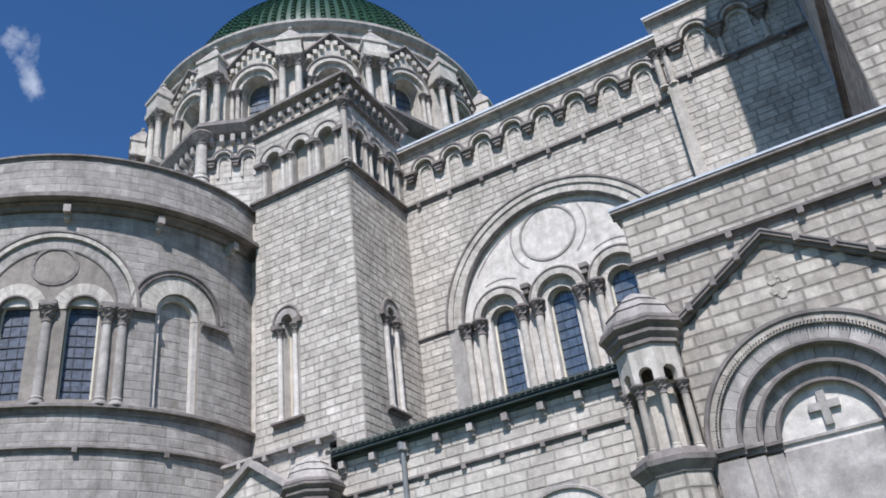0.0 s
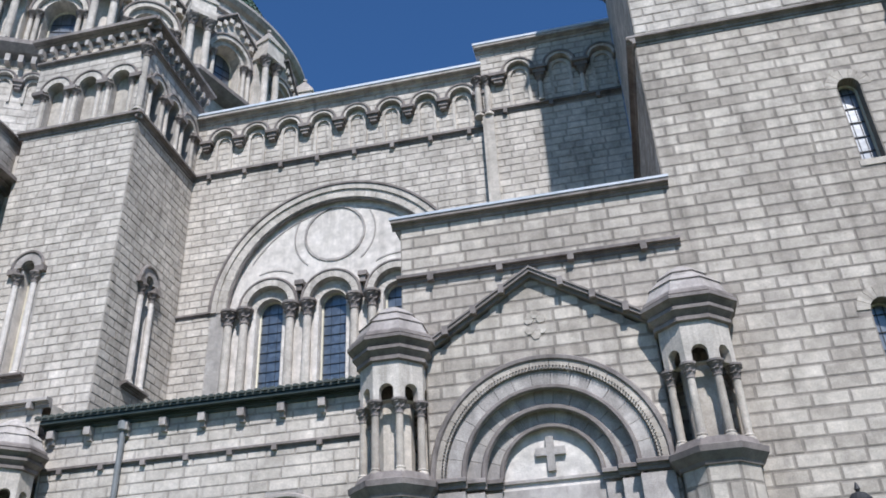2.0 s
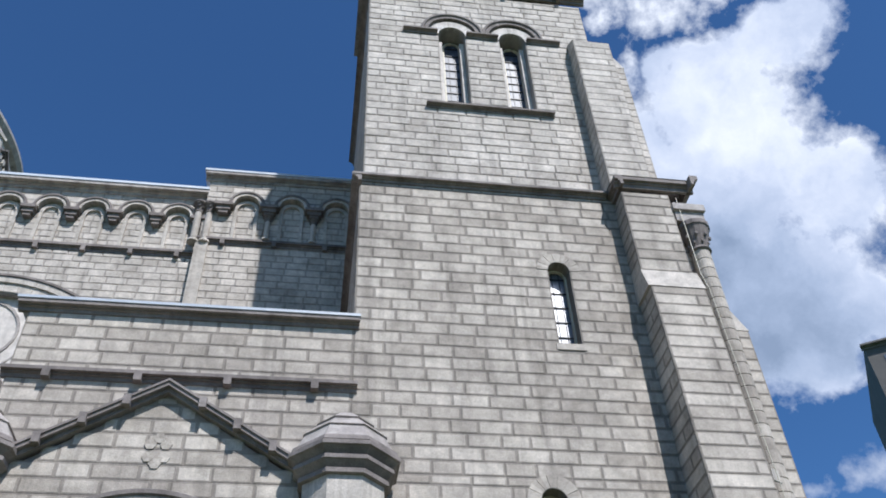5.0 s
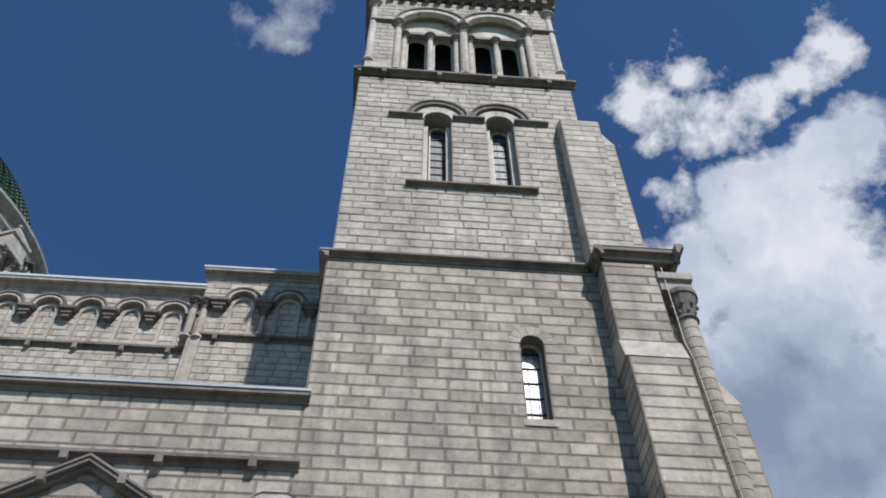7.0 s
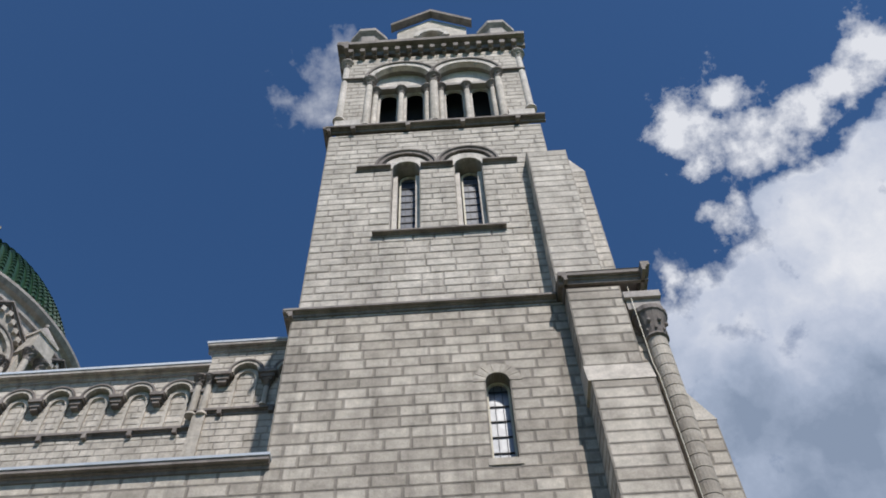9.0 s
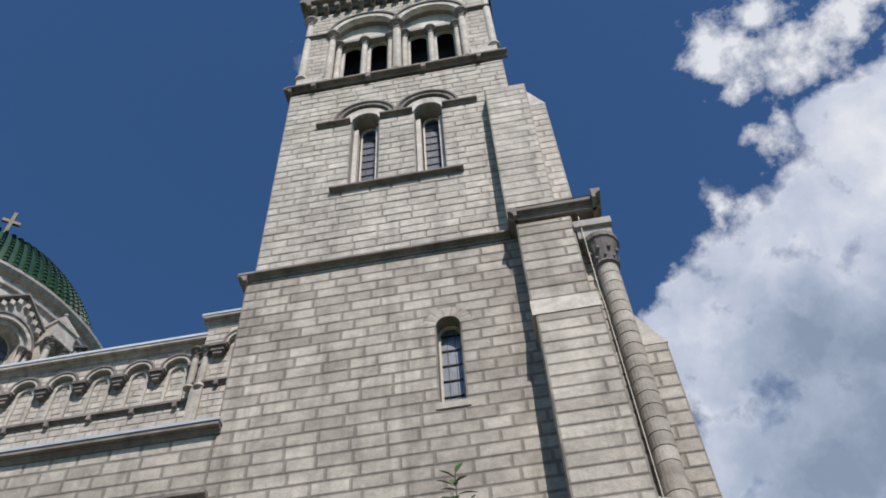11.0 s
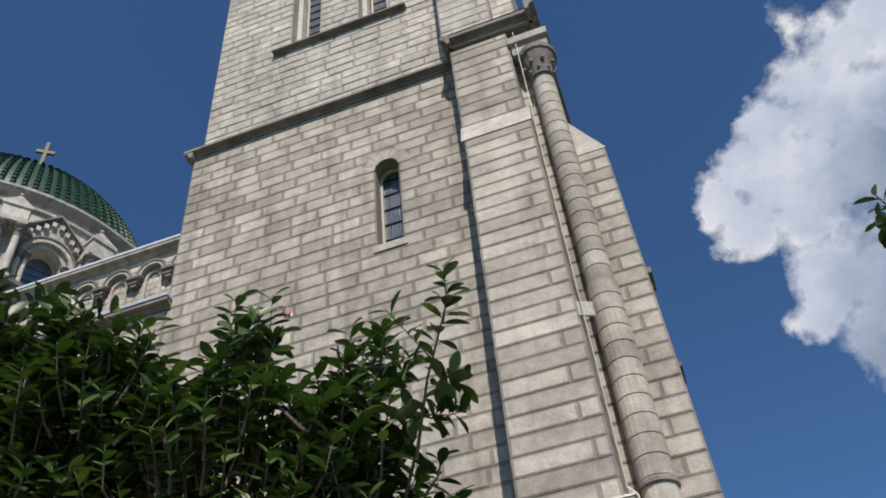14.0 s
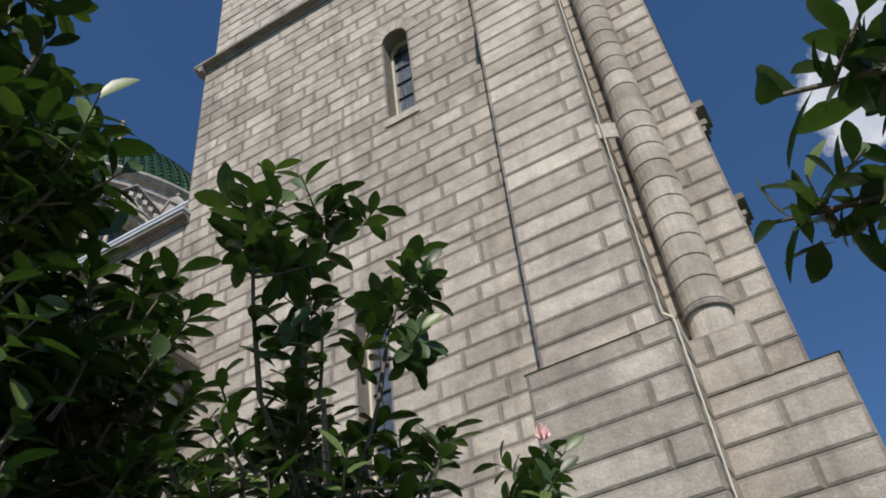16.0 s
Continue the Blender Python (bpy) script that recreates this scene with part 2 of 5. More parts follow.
TOWN = simple("far_brick", (0.10, 0.095, 0.09), (0.15, 0.14, 0.132), 0.6, 0.85)
PETAL = simple("pink_petal", (0.75, 0.42, 0.42), (0.85, 0.58, 0.55), 20.0, 0.5)


def glass(name, c1, c2, ior=1.9, rough=0.34):
    """Leaded stained glass from outside: dark panes of many small pieces that mirror the sky a little unevenly."""
    m, nt, b = material(name, rough, 0.0, 0.8)
    b.inputs["IOR"].default_value = ior
    v = node(nt, "ShaderNodeTexVoronoi", i_Scale=5.0)
    link(nt, node(nt, "ShaderNodeNewGeometry").outputs["Position"], v.inputs["Vector"])
    link(nt, ramp(nt, v.outputs["Color"], [(0.2, c1), (0.8, c2)]), b.inputs["Base Color"])
    bump(nt, b, v.outputs["Distance"], 0.08, 0.02)
    return m


GLASS = glass("leaded_glass", (0.02, 0.03, 0.045), (0.06, 0.08, 0.11))
GLASS_DULL = glass("dusty_leaded_glass", (0.025, 0.035, 0.06), (0.07, 0.085, 0.125), 1.4, 0.5)
MILK = simple("white_lamp_glass", (0.70, 0.72, 0.72), (0.78, 0.80, 0.80), 4.0, 0.25, spec=0.5)


def leaf_material(name, c1, c2, back_c):
    m, nt, b = material(name, 0.42, 0.0, 0.4)
    tone = ramp(nt, piece_random(nt), [(0.0, c1), (0.7, c2), (1.0, back_c)])
    vein = ramp(nt, noise_tex(nt, 30.0, 3.0, 0.6), [(0.3, (0.85, 0.85, 0.85)), (0.7, (1.1, 1.1, 1.1))])
    tone = mix(nt, 1.0, tone, vein, "MULTIPLY")
    link(nt, tone, b.inputs["Base Color"])
    t = node(nt, "ShaderNodeBsdfTranslucent")
    link(nt, mix(nt, 1.0, tone, (0.9, 1.2, 0.5), "MULTIPLY"), t.inputs[0])
    s = node(nt, "ShaderNodeMixShader", i_Fac=0.15)
    link(nt, b.outputs[0], s.inputs[1])
    link(nt, t.outputs[0], s.inputs[2])
    link(nt, s.outputs[0], nt.nodes["Material Output"].inputs[0])
    return m


LEAF = leaf_material("leathery_leaf", (0.024, 0.050, 0.015), (0.060, 0.105, 0.027), (0.12, 0.175, 0.05))


# ---- building helpers ----
class Face:
    """A wall's own axes: u along it, v up, d out of it. Round it is a cylinder, with u its arc's length."""

    def __init__(self, o=(0, 0), u=(1, 0), centre=None, r=0.0, lean=0.0, foot=0.0):
        self.o, self.u, self.c, self.r, self.lean, self.foot = o, u, centre, r, lean, foot

    def __call__(self, u, v, d):
        d -= self.lean * (v - self.foot)
        if self.c:
            a = u / self.r
            return (self.c[0] + (self.r + d) * math.sin(a), self.c[1] - (self.r + d) * math.cos(a), v)
        return (self.o[0] + u * self.u[0] + d * self.u[1], self.o[1] + u * self.u[1] - d * self.u[0], v)


def part(name, bm, mat, parent, label="", smooth=False):
    me = bpy.data.meshes.new(name)
    bm.to_mesh(me)
    bm.free()
    me.materials.append(mat)
    if smooth:
        me.polygons.foreach_set("use_smooth", [True] * len(me.polygons))
    ob = new(name, me)
    ob.parent = parent
    return tagged(ob, label=label)


def thing(name, label, category, group="", kind=""):
    return tagged(new(name), label, category, group, kind)


def quad(bm, *pts):
    bm.faces.new([bm.verts.new(p) for p in pts])


def solid(bm, lo, hi, both=True):
    """Two loops of the same length, joined by sides; lo is seen from behind, hi from the front."""
    a, b = [bm.verts.new(p) for p in lo], [bm.verts.new(p) for p in hi]
    n = len(a)
    for i in range(n):
        j = (i + 1) % n
        bm.faces.new((a[i], a[j], b[j], b[i]))
    bm.faces.new(b)
    if both:
        bm.faces.new(a[::-1])


def box(bm, f, u0, u1, v0, v1, d0, d1, n=0):
    n = n or (max(1, int(abs(u1 - u0) / 0.6)) if f.c else 1)
    for i in range(n):
        a, b = u0 + (u1 - u0) * i / n, u0 + (u1 - u0) * (i + 1) / n
        solid(bm, [f(a, v0, d0), f(b, v0, d0), f(b, v1, d0), f(a, v1, d0)], [f(a, v0, d1), f(b, v0, d1), f(b, v1, d1), f(a, v1, d1)])


def profile(bm, f, u0, u1, pts, n=0):
    """A moulding of a section pts of (d, v), clockwise from above at the wall, run along u."""
    n = n or (max(1, int(abs(u1 - u0) / 0.6)) if f.c else 1)
    cols = [[bm.verts.new(f(u0 + (u1 - u0) * i / n, v, d)) for d, v in pts] for i in range(n + 1)]
    m = len(pts)
    for a, b in zip(cols, cols[1:]):
        for k in range(m):
            j = (k + 1) % m
            bm.faces.new((a[k], a[j], b[j], b[k]))
    bm.faces.new(cols[0][::-1])
    bm.faces.new(cols[-1])


def string_section(v0, v1, out, back=-0.05):
    v0 += 0.22 * (v1 - v0)
    h = v1 - v0
    return [(back, v1), (out * 0.9, v1), (out, v1 - 0.08 * h), (out, v1 - 0.42 * h), (out * 0.5, v1 - 0.44 * h), (out * 0.55, v1 - 0.60 * h), (out * 0.28, v1 - 0.66 * h), (out * 0.22, v0), (back, v0)][::-1]


def ring(bm, f, cu, cv, ri, ro, d0, d1, n, a0=0.0, a1=180.0, gap=0.0, sub=2):
    """n arch stones between two radii, with a joint between them."""
    for i in range(n):
        s = radians(a0 + (a1 - a0) * i / n) + gap / ro / 2
        e = radians(a0 + (a1 - a0) * (i + 1) / n) - gap / ro / 2
        for k in range(sub):
            p, q = s + (e - s) * k / sub, s + (e - s) * (k + 1) / sub
            pts = [(ri, p), (ro, p), (ro, q), (ri, q)]
            solid(bm, [f(cu + r * math.cos(a), cv + r * math.sin(a), d0) for r, a in pts], [f(cu + r * math.cos(a), cv + r * math.sin(a), d1) for r, a in pts])


def roll_ring(bm, f, cu, cv, r, t, d, n=28, a0=0.0, a1=180.0, m=6):
    """A round moulding that follows an arch."""
    rows = []
    for i in range(n + 1):
        a = radians(a0 + (a1 - a0) * i / n)
        rows.append([bm.verts.new(f(cu + (r + t * math.cos(b)) * math.cos(a), cv + (r + t * math.cos(b)) * math.sin(a), d + t * math.sin(b))) for b in [2 * math.pi * k / m for k in range(m)]])
    for p, q in zip(rows, rows[1:]):
        for k in range(m):
            bm.faces.new((p[k], p[(k + 1) % m], q[(k + 1) % m], q[k]))


def outline(o):
    """The outline of an opening (cu, half, sill, spring), counter-clockwise; a round head if it has a fifth value left out."""
    cu, w, s, p = o[:4]
    pts = [(cu - w, s), (cu + w, s), (cu + w, p)]
    if len(o) == 4:
        pts += [(cu + w * math.cos(math.pi * i / 12), p + w * math.sin(math.pi * i / 12)) for i in range(1, 12)]
    return pts + [(cu - w, p)]


def holed(bm, f, u0, u1, v0, v1, holes, d=0.0, reveal=0.5, n=1):
    """A wall's face with openings through it, and their reveals."""
    for o in holes:
        pts = outline(o)
        for a, b in zip(pts, pts[1:] + pts[:1]):
            quad(bm, f(*b, d), f(*a, d), f(*a, d - reveal), f(*b, d - reveal))
    # cut into strips by the openings, each strip filled above and below
    cuts = {u0, u1}
    for o in holes:
        for k in range(13):
            cuts.add(max(u0, min(u1, o[0] + o[1] * math.cos(math.pi * k / 12))))
    if f.c:
        step = max(1, int((u1 - u0) / 0.6))
        cuts |= {u0 + (u1 - u0) * i / step for i in range(step + 1)}
    cuts = sorted(cuts)
    for a, b in zip(cuts, cuts[1:]):
        if b - a < 1e-5:
            continue
        m = (a + b) / 2
        spans = [(v0, v0, v1, v1)]
        for o in sorted((o for o in holes if abs(m - o[0]) < o[1]), key=lambda q: q[2]):
            def head(x):
                return o[3] + (math.sqrt(max(0.0, o[1] ** 2 - (x - o[0]) ** 2)) if len(o) == 4 else 0.0)
            l0, l1, h0, h1 = spans.pop()
            spans += [(l0, l1, o[2], o[2]), (head(a), head(b), h0, h1)]
        for l0, l1, h0, h1 in spans:
            if h0 - l0 > 1e-4 or h1 - l1 > 1e-4:
                quad(bm, f(a, l0, d), f(b, l1, d), f(b, h1, d), f(a, h0, d))


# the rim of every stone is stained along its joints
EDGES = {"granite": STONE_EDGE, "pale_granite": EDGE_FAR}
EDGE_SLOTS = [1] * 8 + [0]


def block_verts(f, u0, u1, v0, v1, d, ch=0.037):
    return [f(*p, 0.0) for p in ((u0, v0), (u1, v0), (u1, v1), (u0, v1))], [f(*p, d * 0.45) for p in ((u0, v0), (u1, v0), (u1, v1), (u0, v1))], \
        [f(*p, d) for p in ((u0 + ch, v0 + ch), (u1 - ch, v0 + ch), (u1 - ch, v1 - ch), (u0 + ch, v1 - ch))]


BLOCK_FACES = [(0, 1, 5, 4), (1, 2, 6, 5), (2, 3, 7, 6), (3, 0, 4, 7), (4, 5, 9, 8), (5, 6, 10, 9), (6, 7, 11, 10), (7, 4, 8, 11), (8, 9, 10, 11)]


def courses(f, u0, u1, v0, v1, holes, rng, h=0.3626, length=(0.66, 0.98), joint=0.016, proud=0.013, shape=None, quoin=False):
    """Ashlar in courses: the list of (u0, u1, v0, v1, out) of every stone, kept off the openings. shape(v) narrows the wall."""
    out = []
    # all courses lie on one grid of beds, so that they run on round the corners
    beds = [20.82 - h * k for k in range(-120, 120)]
    beds = [v0] + sorted(b for b in beds if v0 + 0.35 * h < b < v1 - 0.35 * h) + [v1]
    for i, (a, b) in enumerate(zip(beds, beds[1:])):
        lo, hi = (u0, u1) if shape is None else shape((a + b) / 2)
        free = [(lo, hi)]
        for o in holes:
            cu, w, s, p = o[:4]
            mid = (a + b) / 2
            if b <= s + 0.05 or a >= p + (w if len(o) == 4 else 0.0) - 0.03:
                continue
            k = w if mid < p or len(o) > 4 else math.sqrt(max(0.0, w * w - (mid - p) ** 2))
            free = [g for x, y in free for g in ((x, min(y, cu - k)), (max(x, cu + k), y)) if g[1] - g[0] > 0.05]
        for x, y in free:
            u = x
            first = True
            if quoin:
                e = y if i % 2 else x + (y - x) * rng.uniform(0.74, 0.84)
                cuts = [(x, e), (e, y)] if e < y else [(x, y)]
                out += [(p + joint / 2, q - joint / 2, a + joint / 2, b - joint / 2, proud * rng.uniform(0.6, 1.4)) for p, q in cuts]
                continue
            while u < y - 0.02:
                w = rng.uniform(*length)
                if first:
                    w *= (0.5 if i % 2 else 1.0) * rng.uniform(0.85, 1.1)
                first = False
                e = u + w
                if y - e < 0.3:
                    e = y
                out.append((u + joint / 2, e - joint / 2, a + joint / 2, b - joint / 2, proud * rng.uniform(0.6, 1.4)))
                u = e
    return out


def lay(f, stones, mat, parent, near=None, limit=300, name="stone_block"):
    """Up to limit stones of the stretch near become parts of their own, the rest one joined mesh."""
    single = [s for s in stones if near and near(s)][:limit]
    rest = [s for s in stones if s not in set(single)]
    for s in single:
        a, b, c = block_verts(f, *s)
        me = bpy.data.meshes.new(name)
        o = Vector(a[0])
        me.from_pydata([Vector(p) - o for p in a + b + c], [], BLOCK_FACES)
        me.materials.append(mat)
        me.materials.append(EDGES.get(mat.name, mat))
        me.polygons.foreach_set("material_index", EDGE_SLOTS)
        ob = new(name, me)
        ob.location, ob.parent = o, parent
    if rest:
        vs, fs = [], []
        for s in rest:
            k = len(vs)
            a, b, c = block_verts(f, *s)
            vs += a + b + c
            fs += [tuple(k + i for i in q) for q in BLOCK_FACES]
        me = bpy.data.meshes.new("ashlar")
        me.from_pydata(vs, [], fs)
        me.materials.append(mat)
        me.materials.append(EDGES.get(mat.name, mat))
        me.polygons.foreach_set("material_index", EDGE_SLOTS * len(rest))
        ob = new("ashlar", me)
        ob.parent = parent
        tagged(ob, kind="stuff")


def lathe_mesh(name, pts, seg, mat, smooth=True, leafy=0.0):
    bm = bmesh.new()
    rows = []
    for i, (r, z) in enumerate(pts):
        wave = leafy if 2 < i < len(pts) - 3 else 0.0
        row = []
        for k in range(seg):
            a, q = 2 * math.pi * k / seg, r * (1 + wave * (1 if (k + (i // 2)) % 2 else -1))
            row.append(bm.verts.new((q * math.cos(a), q * math.sin(a), z)))
        rows.append(row)
    for p, q in zip(rows, rows[1:]):
        for k in range(seg):
            bm.faces.new((p[k], p[(k + 1) % seg], q[(k + 1) % seg], q[k]))
    bm.faces.new(rows[0][::-1])
    bm.faces.new(rows[-1])
    me = bpy.data.meshes.new(name)
    bm.to_mesh(me)
    bm.free()
    me.materials.append(mat)
    if smooth:
        me.polygons.foreach_set("use_smooth", [True] * len(me.polygons))
        me.set_sharp_from_angle(angle=radians(40))
    return me


CACHE = {}


def column(parent, f, u, d, v0, v1, r, mat=None, cap_mat=None, square=True, name="column"):
    """A column with a moulded base, a tapered shaft and a leafy bell capital under an abacus."""
    mat, cap_mat = mat or TRIM, cap_mat or TRIM
    h = v1 - v0
    key = (round(h, 2), round(r, 3), mat.name, cap_mat.name)
    if key not in CACHE:
        ch, bh = min(h * 0.24, r * 3.7), min(h * 0.12, r * 1.6)
        shaft = lathe_mesh("shaft", [(r, bh), (r * 0.98, h * 0.5), (r * 0.9, h - ch)], 14, mat)
        base = lathe_mesh("base", [(r * 1.5, 0), (r * 1.5, bh * 0.35), (r * 1.4, bh * 0.45), (r * 1.15, bh * 0.55), (r * 1.28, bh * 0.8), (r, bh)], 14, mat)
        rim = [(1.08, 1.0), (1.08, 0.92), (0.95, 0.88), (1.15, 0.66), (1.48, 0.58), (1.2, 0.52), (1.5, 0.34), (1.88, 0.26), (1.55, 0.2), (1.9, 0.15), (1.95, 0.13), (1.95, 0.0)]
        cap = lathe_mesh("capital", [(r * k, h - ch * v) for k, v in rim], 12, cap_mat, False, 0.09)
        CACHE[key] = (shaft, base, cap)
    holder = new(name)
    holder.location = f(u, v0, d)
    holder.parent = parent
    for me in CACHE[key]:
        ob = new(me.name.split(".")[0], me)
        ob.parent = holder
    return holder


def window(parent, f, o, depth, mat=GLASS, bars=True, frame_mat=FRAME):
    """A leaded window set deep in its opening: frame, pane, saddle bars."""
    cu, w, s, p = o[:4]
    pts = outline(o)
    win = new("window")
    win.parent = parent
    bm = bmesh.new()
    bm.faces.new([bm.verts.new(f(*q, -depth)) for q in pts])
    part("pane", bm, mat, win)
    bm = bmesh.new()
    t = min(0.07, w * 0.18)
    box(bm, f, cu - w, cu - w + t, s, p, -depth, -depth + 0.08, 1)
    box(bm, f, cu + w - t, cu + w, s, p, -depth, -depth + 0.08, 1)
    box(bm, f, cu - w + t, cu + w - t, s, s + t, -depth, -depth + 0.08, 1)
    if len(o) == 4:
        ring(bm, f, cu, p, w - t, w, -depth, -depth + 0.08, 8, sub=1)
    part("frame", bm, frame_mat, win)
    if bars:
        bm = bmesh.new()
        n = max(2, int((p - s) / 0.45))
        for i in range(1, n + 1):
            v = s + (p - s) * i / n
            box(bm, f, cu - w + t, cu + w - t, v - 0.012, v + 0.012, -depth + 0.004, -depth + 0.035, 1)
        for x in (-w / 3, w / 3):
            box(bm, f, cu + x - 0.008, cu + x + 0.008, s + t, p + w * 0.8, -depth + 0.004, -depth + 0.02, 1)
        part("leading", bm, IRON, win)
    return win


def prism_n(bm, cx, cy, pts, n=8, turn=22.5):
    """An n-sided solid of revolution; pts of (r, z) from below."""
    rows = [[bm.verts.new((cx + r * math.cos(radians(turn + 360 * k / n)), cy + r * math.sin(radians(turn + 360 * k / n)), z)) for k in range(n)] for r, z in pts]
    for p, q in zip(rows, rows[1:]):
        for k in range(n):
            bm.faces.new((p[k], p[(k + 1) % n], q[(k + 1) % n], q[k]))
    bm.faces.new(rows[0][::-1])
    bm.faces.new(rows[-1])


def moulding(parent, f, u0, u1, v0, v1, out, mat=None, name="string_course", lumps=0.0):
    """A string course, with small blocks along it where lumps gives their spacing."""
    bm = bmesh.new()
    profile(bm, f, u0, u1, string_section(v0, v1, out))
    if lumps:
        n = max(1, int((u1 - u0) / lumps))
        for i in range(n):
            u = u0 + (i + 0.5) * (u1 - u0) / n
            box(bm, f, u - 0.09, u + 0.09, v0 + (v1 - v0) * 0.1, v1 - (v1 - v0) * 0.3, out * 0.2, out * 1.06, 1)
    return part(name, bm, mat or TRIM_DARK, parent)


def small_arcade(parent, f, first, step, n, v_sill, v_spring, r, inner, mat_trim=None):
    """A row of blind arches on corbels with a narrow niche in each."""
    mt = mat_trim or TRIM
    for i in range(n):
        u = first + i * step
        bm = bmesh.new()
        ring(bm, f, u, v_spring, r * 0.74, r, 0.0, 0.36, 9, gap=0.01)
        part("arch", bm, mt, parent)
        bm = bmesh.new()
        roll_ring(bm, f, u, v_spring, r, 0.08, 0.34, 14)
        part("hood_mould", bm, TRIM_DARK, parent)
        bm = bmesh.new()
        for s in (-1, 1):
            box(bm, f, u + s * (inner + 0.09) - 0.07, u + s * (inner + 0.09) + 0.07, v_sill, v_spring - 0.1, 0.0, 0.12, 1)
        ring(bm, f, u, v_spring - 0.1, inner, inner + 0.16, 0.0, 0.13, 7, sub=1)
        part("niche_frame", bm, mt, parent)
    for i in range(n + 1):
        u = first + (i - 0.5) * step
        bm = bmesh.new()
        w = max(0.16, step / 2 - r + 0.14)
        box(bm, f, u - w, u + w, v_spring - 0.16, v_spring, 0.0, 0.46, 1)
        box(bm, f, u - w * 0.75, u + w * 0.75, v_spring - 0.36, v_spring - 0.16, 0.0, 0.36, 1)
        box(bm, f, u - w * 0.5, u + w * 0.5, v_spring - 0.52, v_spring - 0.36, 0.0, 0.3, 1)
        part("corbel", bm, TRIM_DARK, parent)


# ---- ground ----
bm = bmesh.new()
quad(bm, (-2000, -2000, 0), (2000, -2000, 0), (2000, 2000, 0), (-2000, 2000, 0))
ground = part("ground", bm, GRASS, None)
tagged(ground, "mown green lawn round the church", "lawn", kind="structure")
bm = bmesh.new()
solid(bm, [(-60, -6, 0.004), (60, -6, 0.004), (60, 10.5, 0.004), (-60, 10.5, 0.004)], [(-60, -6, 0.05), (60, -6, 0.05), (60, 10.5, 0.05), (-60, 10.5, 0.05)])
tagged(part("pavement", bm, PAVING, None), "dark brick path beside the church", "pavement", kind="structure")

rng = random.Random(5)
FRONT = Face((0, 21.1), (1, 0))


def shell(parent, x0, x1, y0, y1, z0, z1, mat, skip="", name="wall"):
    """Plain outer walls of a block, without the sides named in skip (n, s, e, w, t)."""
    bm = bmesh.new()
    a, b, c, d = (x0, y0), (x1, y0), (x1, y1), (x0, y1)
    for key, p, q in (("s", a, b), ("e", b, c), ("n", c, d), ("w", d, a)):
        if key not in skip:
            quad(bm, (*p, z0), (*q, z0), (*q, z1), (*p, z1))
    if "t" not in skip:
        quad(bm, (*a, z1), (*b, z1), (*c, z1), (*d, z1))
    return part(name, bm, mat, parent)


def clad(parent, f, u0, u1, v0, v1, holes, mat, core, reveal=0.5, h=0.3626, near=None, limit=300, clear=(), **more):
    """A wall: its core with the openings through it, and the ashlar laid on it."""
    bm = bmesh.new()
    holed(bm, f, u0, u1, v0, v1, holes, 0.0, reveal)
    wall = part("wall", bm, core, parent)
    lay(f, courses(f, u0, u1, v0, v1, list(holes) + list(clear), rng, h, **more), mat, wall, near, limit)
    return wall


# ---- bell tower ----
tower = thing("bell_tower", "tall square bell tower of grey rock-faced granite ashlar", "tower", kind="structure")
S1, S2 = (7.42, 0.31, 15.3, 17.88), (6.40, 0.31, 7.4, 10.84)
LOW_X0, LOW_X1 = 1.72, 10.4
rings = [(7.42, 0.62, 17.88, 17.88), (6.40, 0.62, 10.84, 10.84)]
clad(tower, FRONT, LOW_X0, LOW_X1, 11.15, 20.97, [S1], STONE, MORTAR, 0.45, 0.3626, near=lambda s: True, clear=rings[:1])
clad(tower, FRONT, LOW_X0, LOW_X1, 0.0, 11.15, [(6.40, 0.31, 7.4, 10.83)], STONE, MORTAR, 0.45, 0.3626, near=lambda s: s[2] > 3.0, clear=rings[1:])
for o in (S1, S2):
    bm = bmesh.new()
    ring(bm, FRONT, o[0], o[3], o[1], o[1] + 0.33, -0.2, 0.03, 7, gap=0.015)
    part("arch", bm, STONE, tower)
    window(tower, FRONT, o, 0.42)
    bm = bmesh.new()
    box(bm, FRONT, o[0] - o[1] - 0.1, o[0] + o[1] + 0.1, o[2] - 0.2, o[2], -0.3, 0.035)
    part("sill", bm, STONE, tower)
SIDE = Face((LOW_X0, 31.0), (0, -1))       # the west-facing side
clad(tower, SIDE, 0.0, 9.9, 12.0, 20.97, [], STONE, MORTAR)
shell(tower, LOW_X0 + 0.02, 11.5, 22.0, 31.0, 0, 20.7, MORTAR, "s")
moulding(tower, FRONT, 1.50, 9.35, 20.88, 21.18, 0.22, TRIM_DARK)
moulding(tower, SIDE, 0.0, 10.1, 20.75, 21.18, 0.24, TRIM_DARK)

# the stage with the paired windows
UP = Face((0, 21.28), (1, 0))
UX0, UX1, UC = 1.82, 10.25, 6.06
W1, W2 = (UC - 1.14, 0.50, 25.45, 29.55), (UC + 1.16, 0.50, 25.45, 29.55)
heads = [(w[0], 1.12, 29.6, 29.6) for w in (W1, W2)]
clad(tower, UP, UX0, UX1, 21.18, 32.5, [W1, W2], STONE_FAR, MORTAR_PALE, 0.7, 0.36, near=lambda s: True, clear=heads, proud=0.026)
UPS = Face((UX0, 30.8), (0, -1))
clad(tower, UPS, 0.0, 9.52, 21.18, 32.5, [], STONE_FAR, MORTAR_PALE, h=0.36)
shell(tower, UX0 + 0.02, UX1, 22.3, 30.8, 21.0, 32.6, MORTAR_PALE, "s")
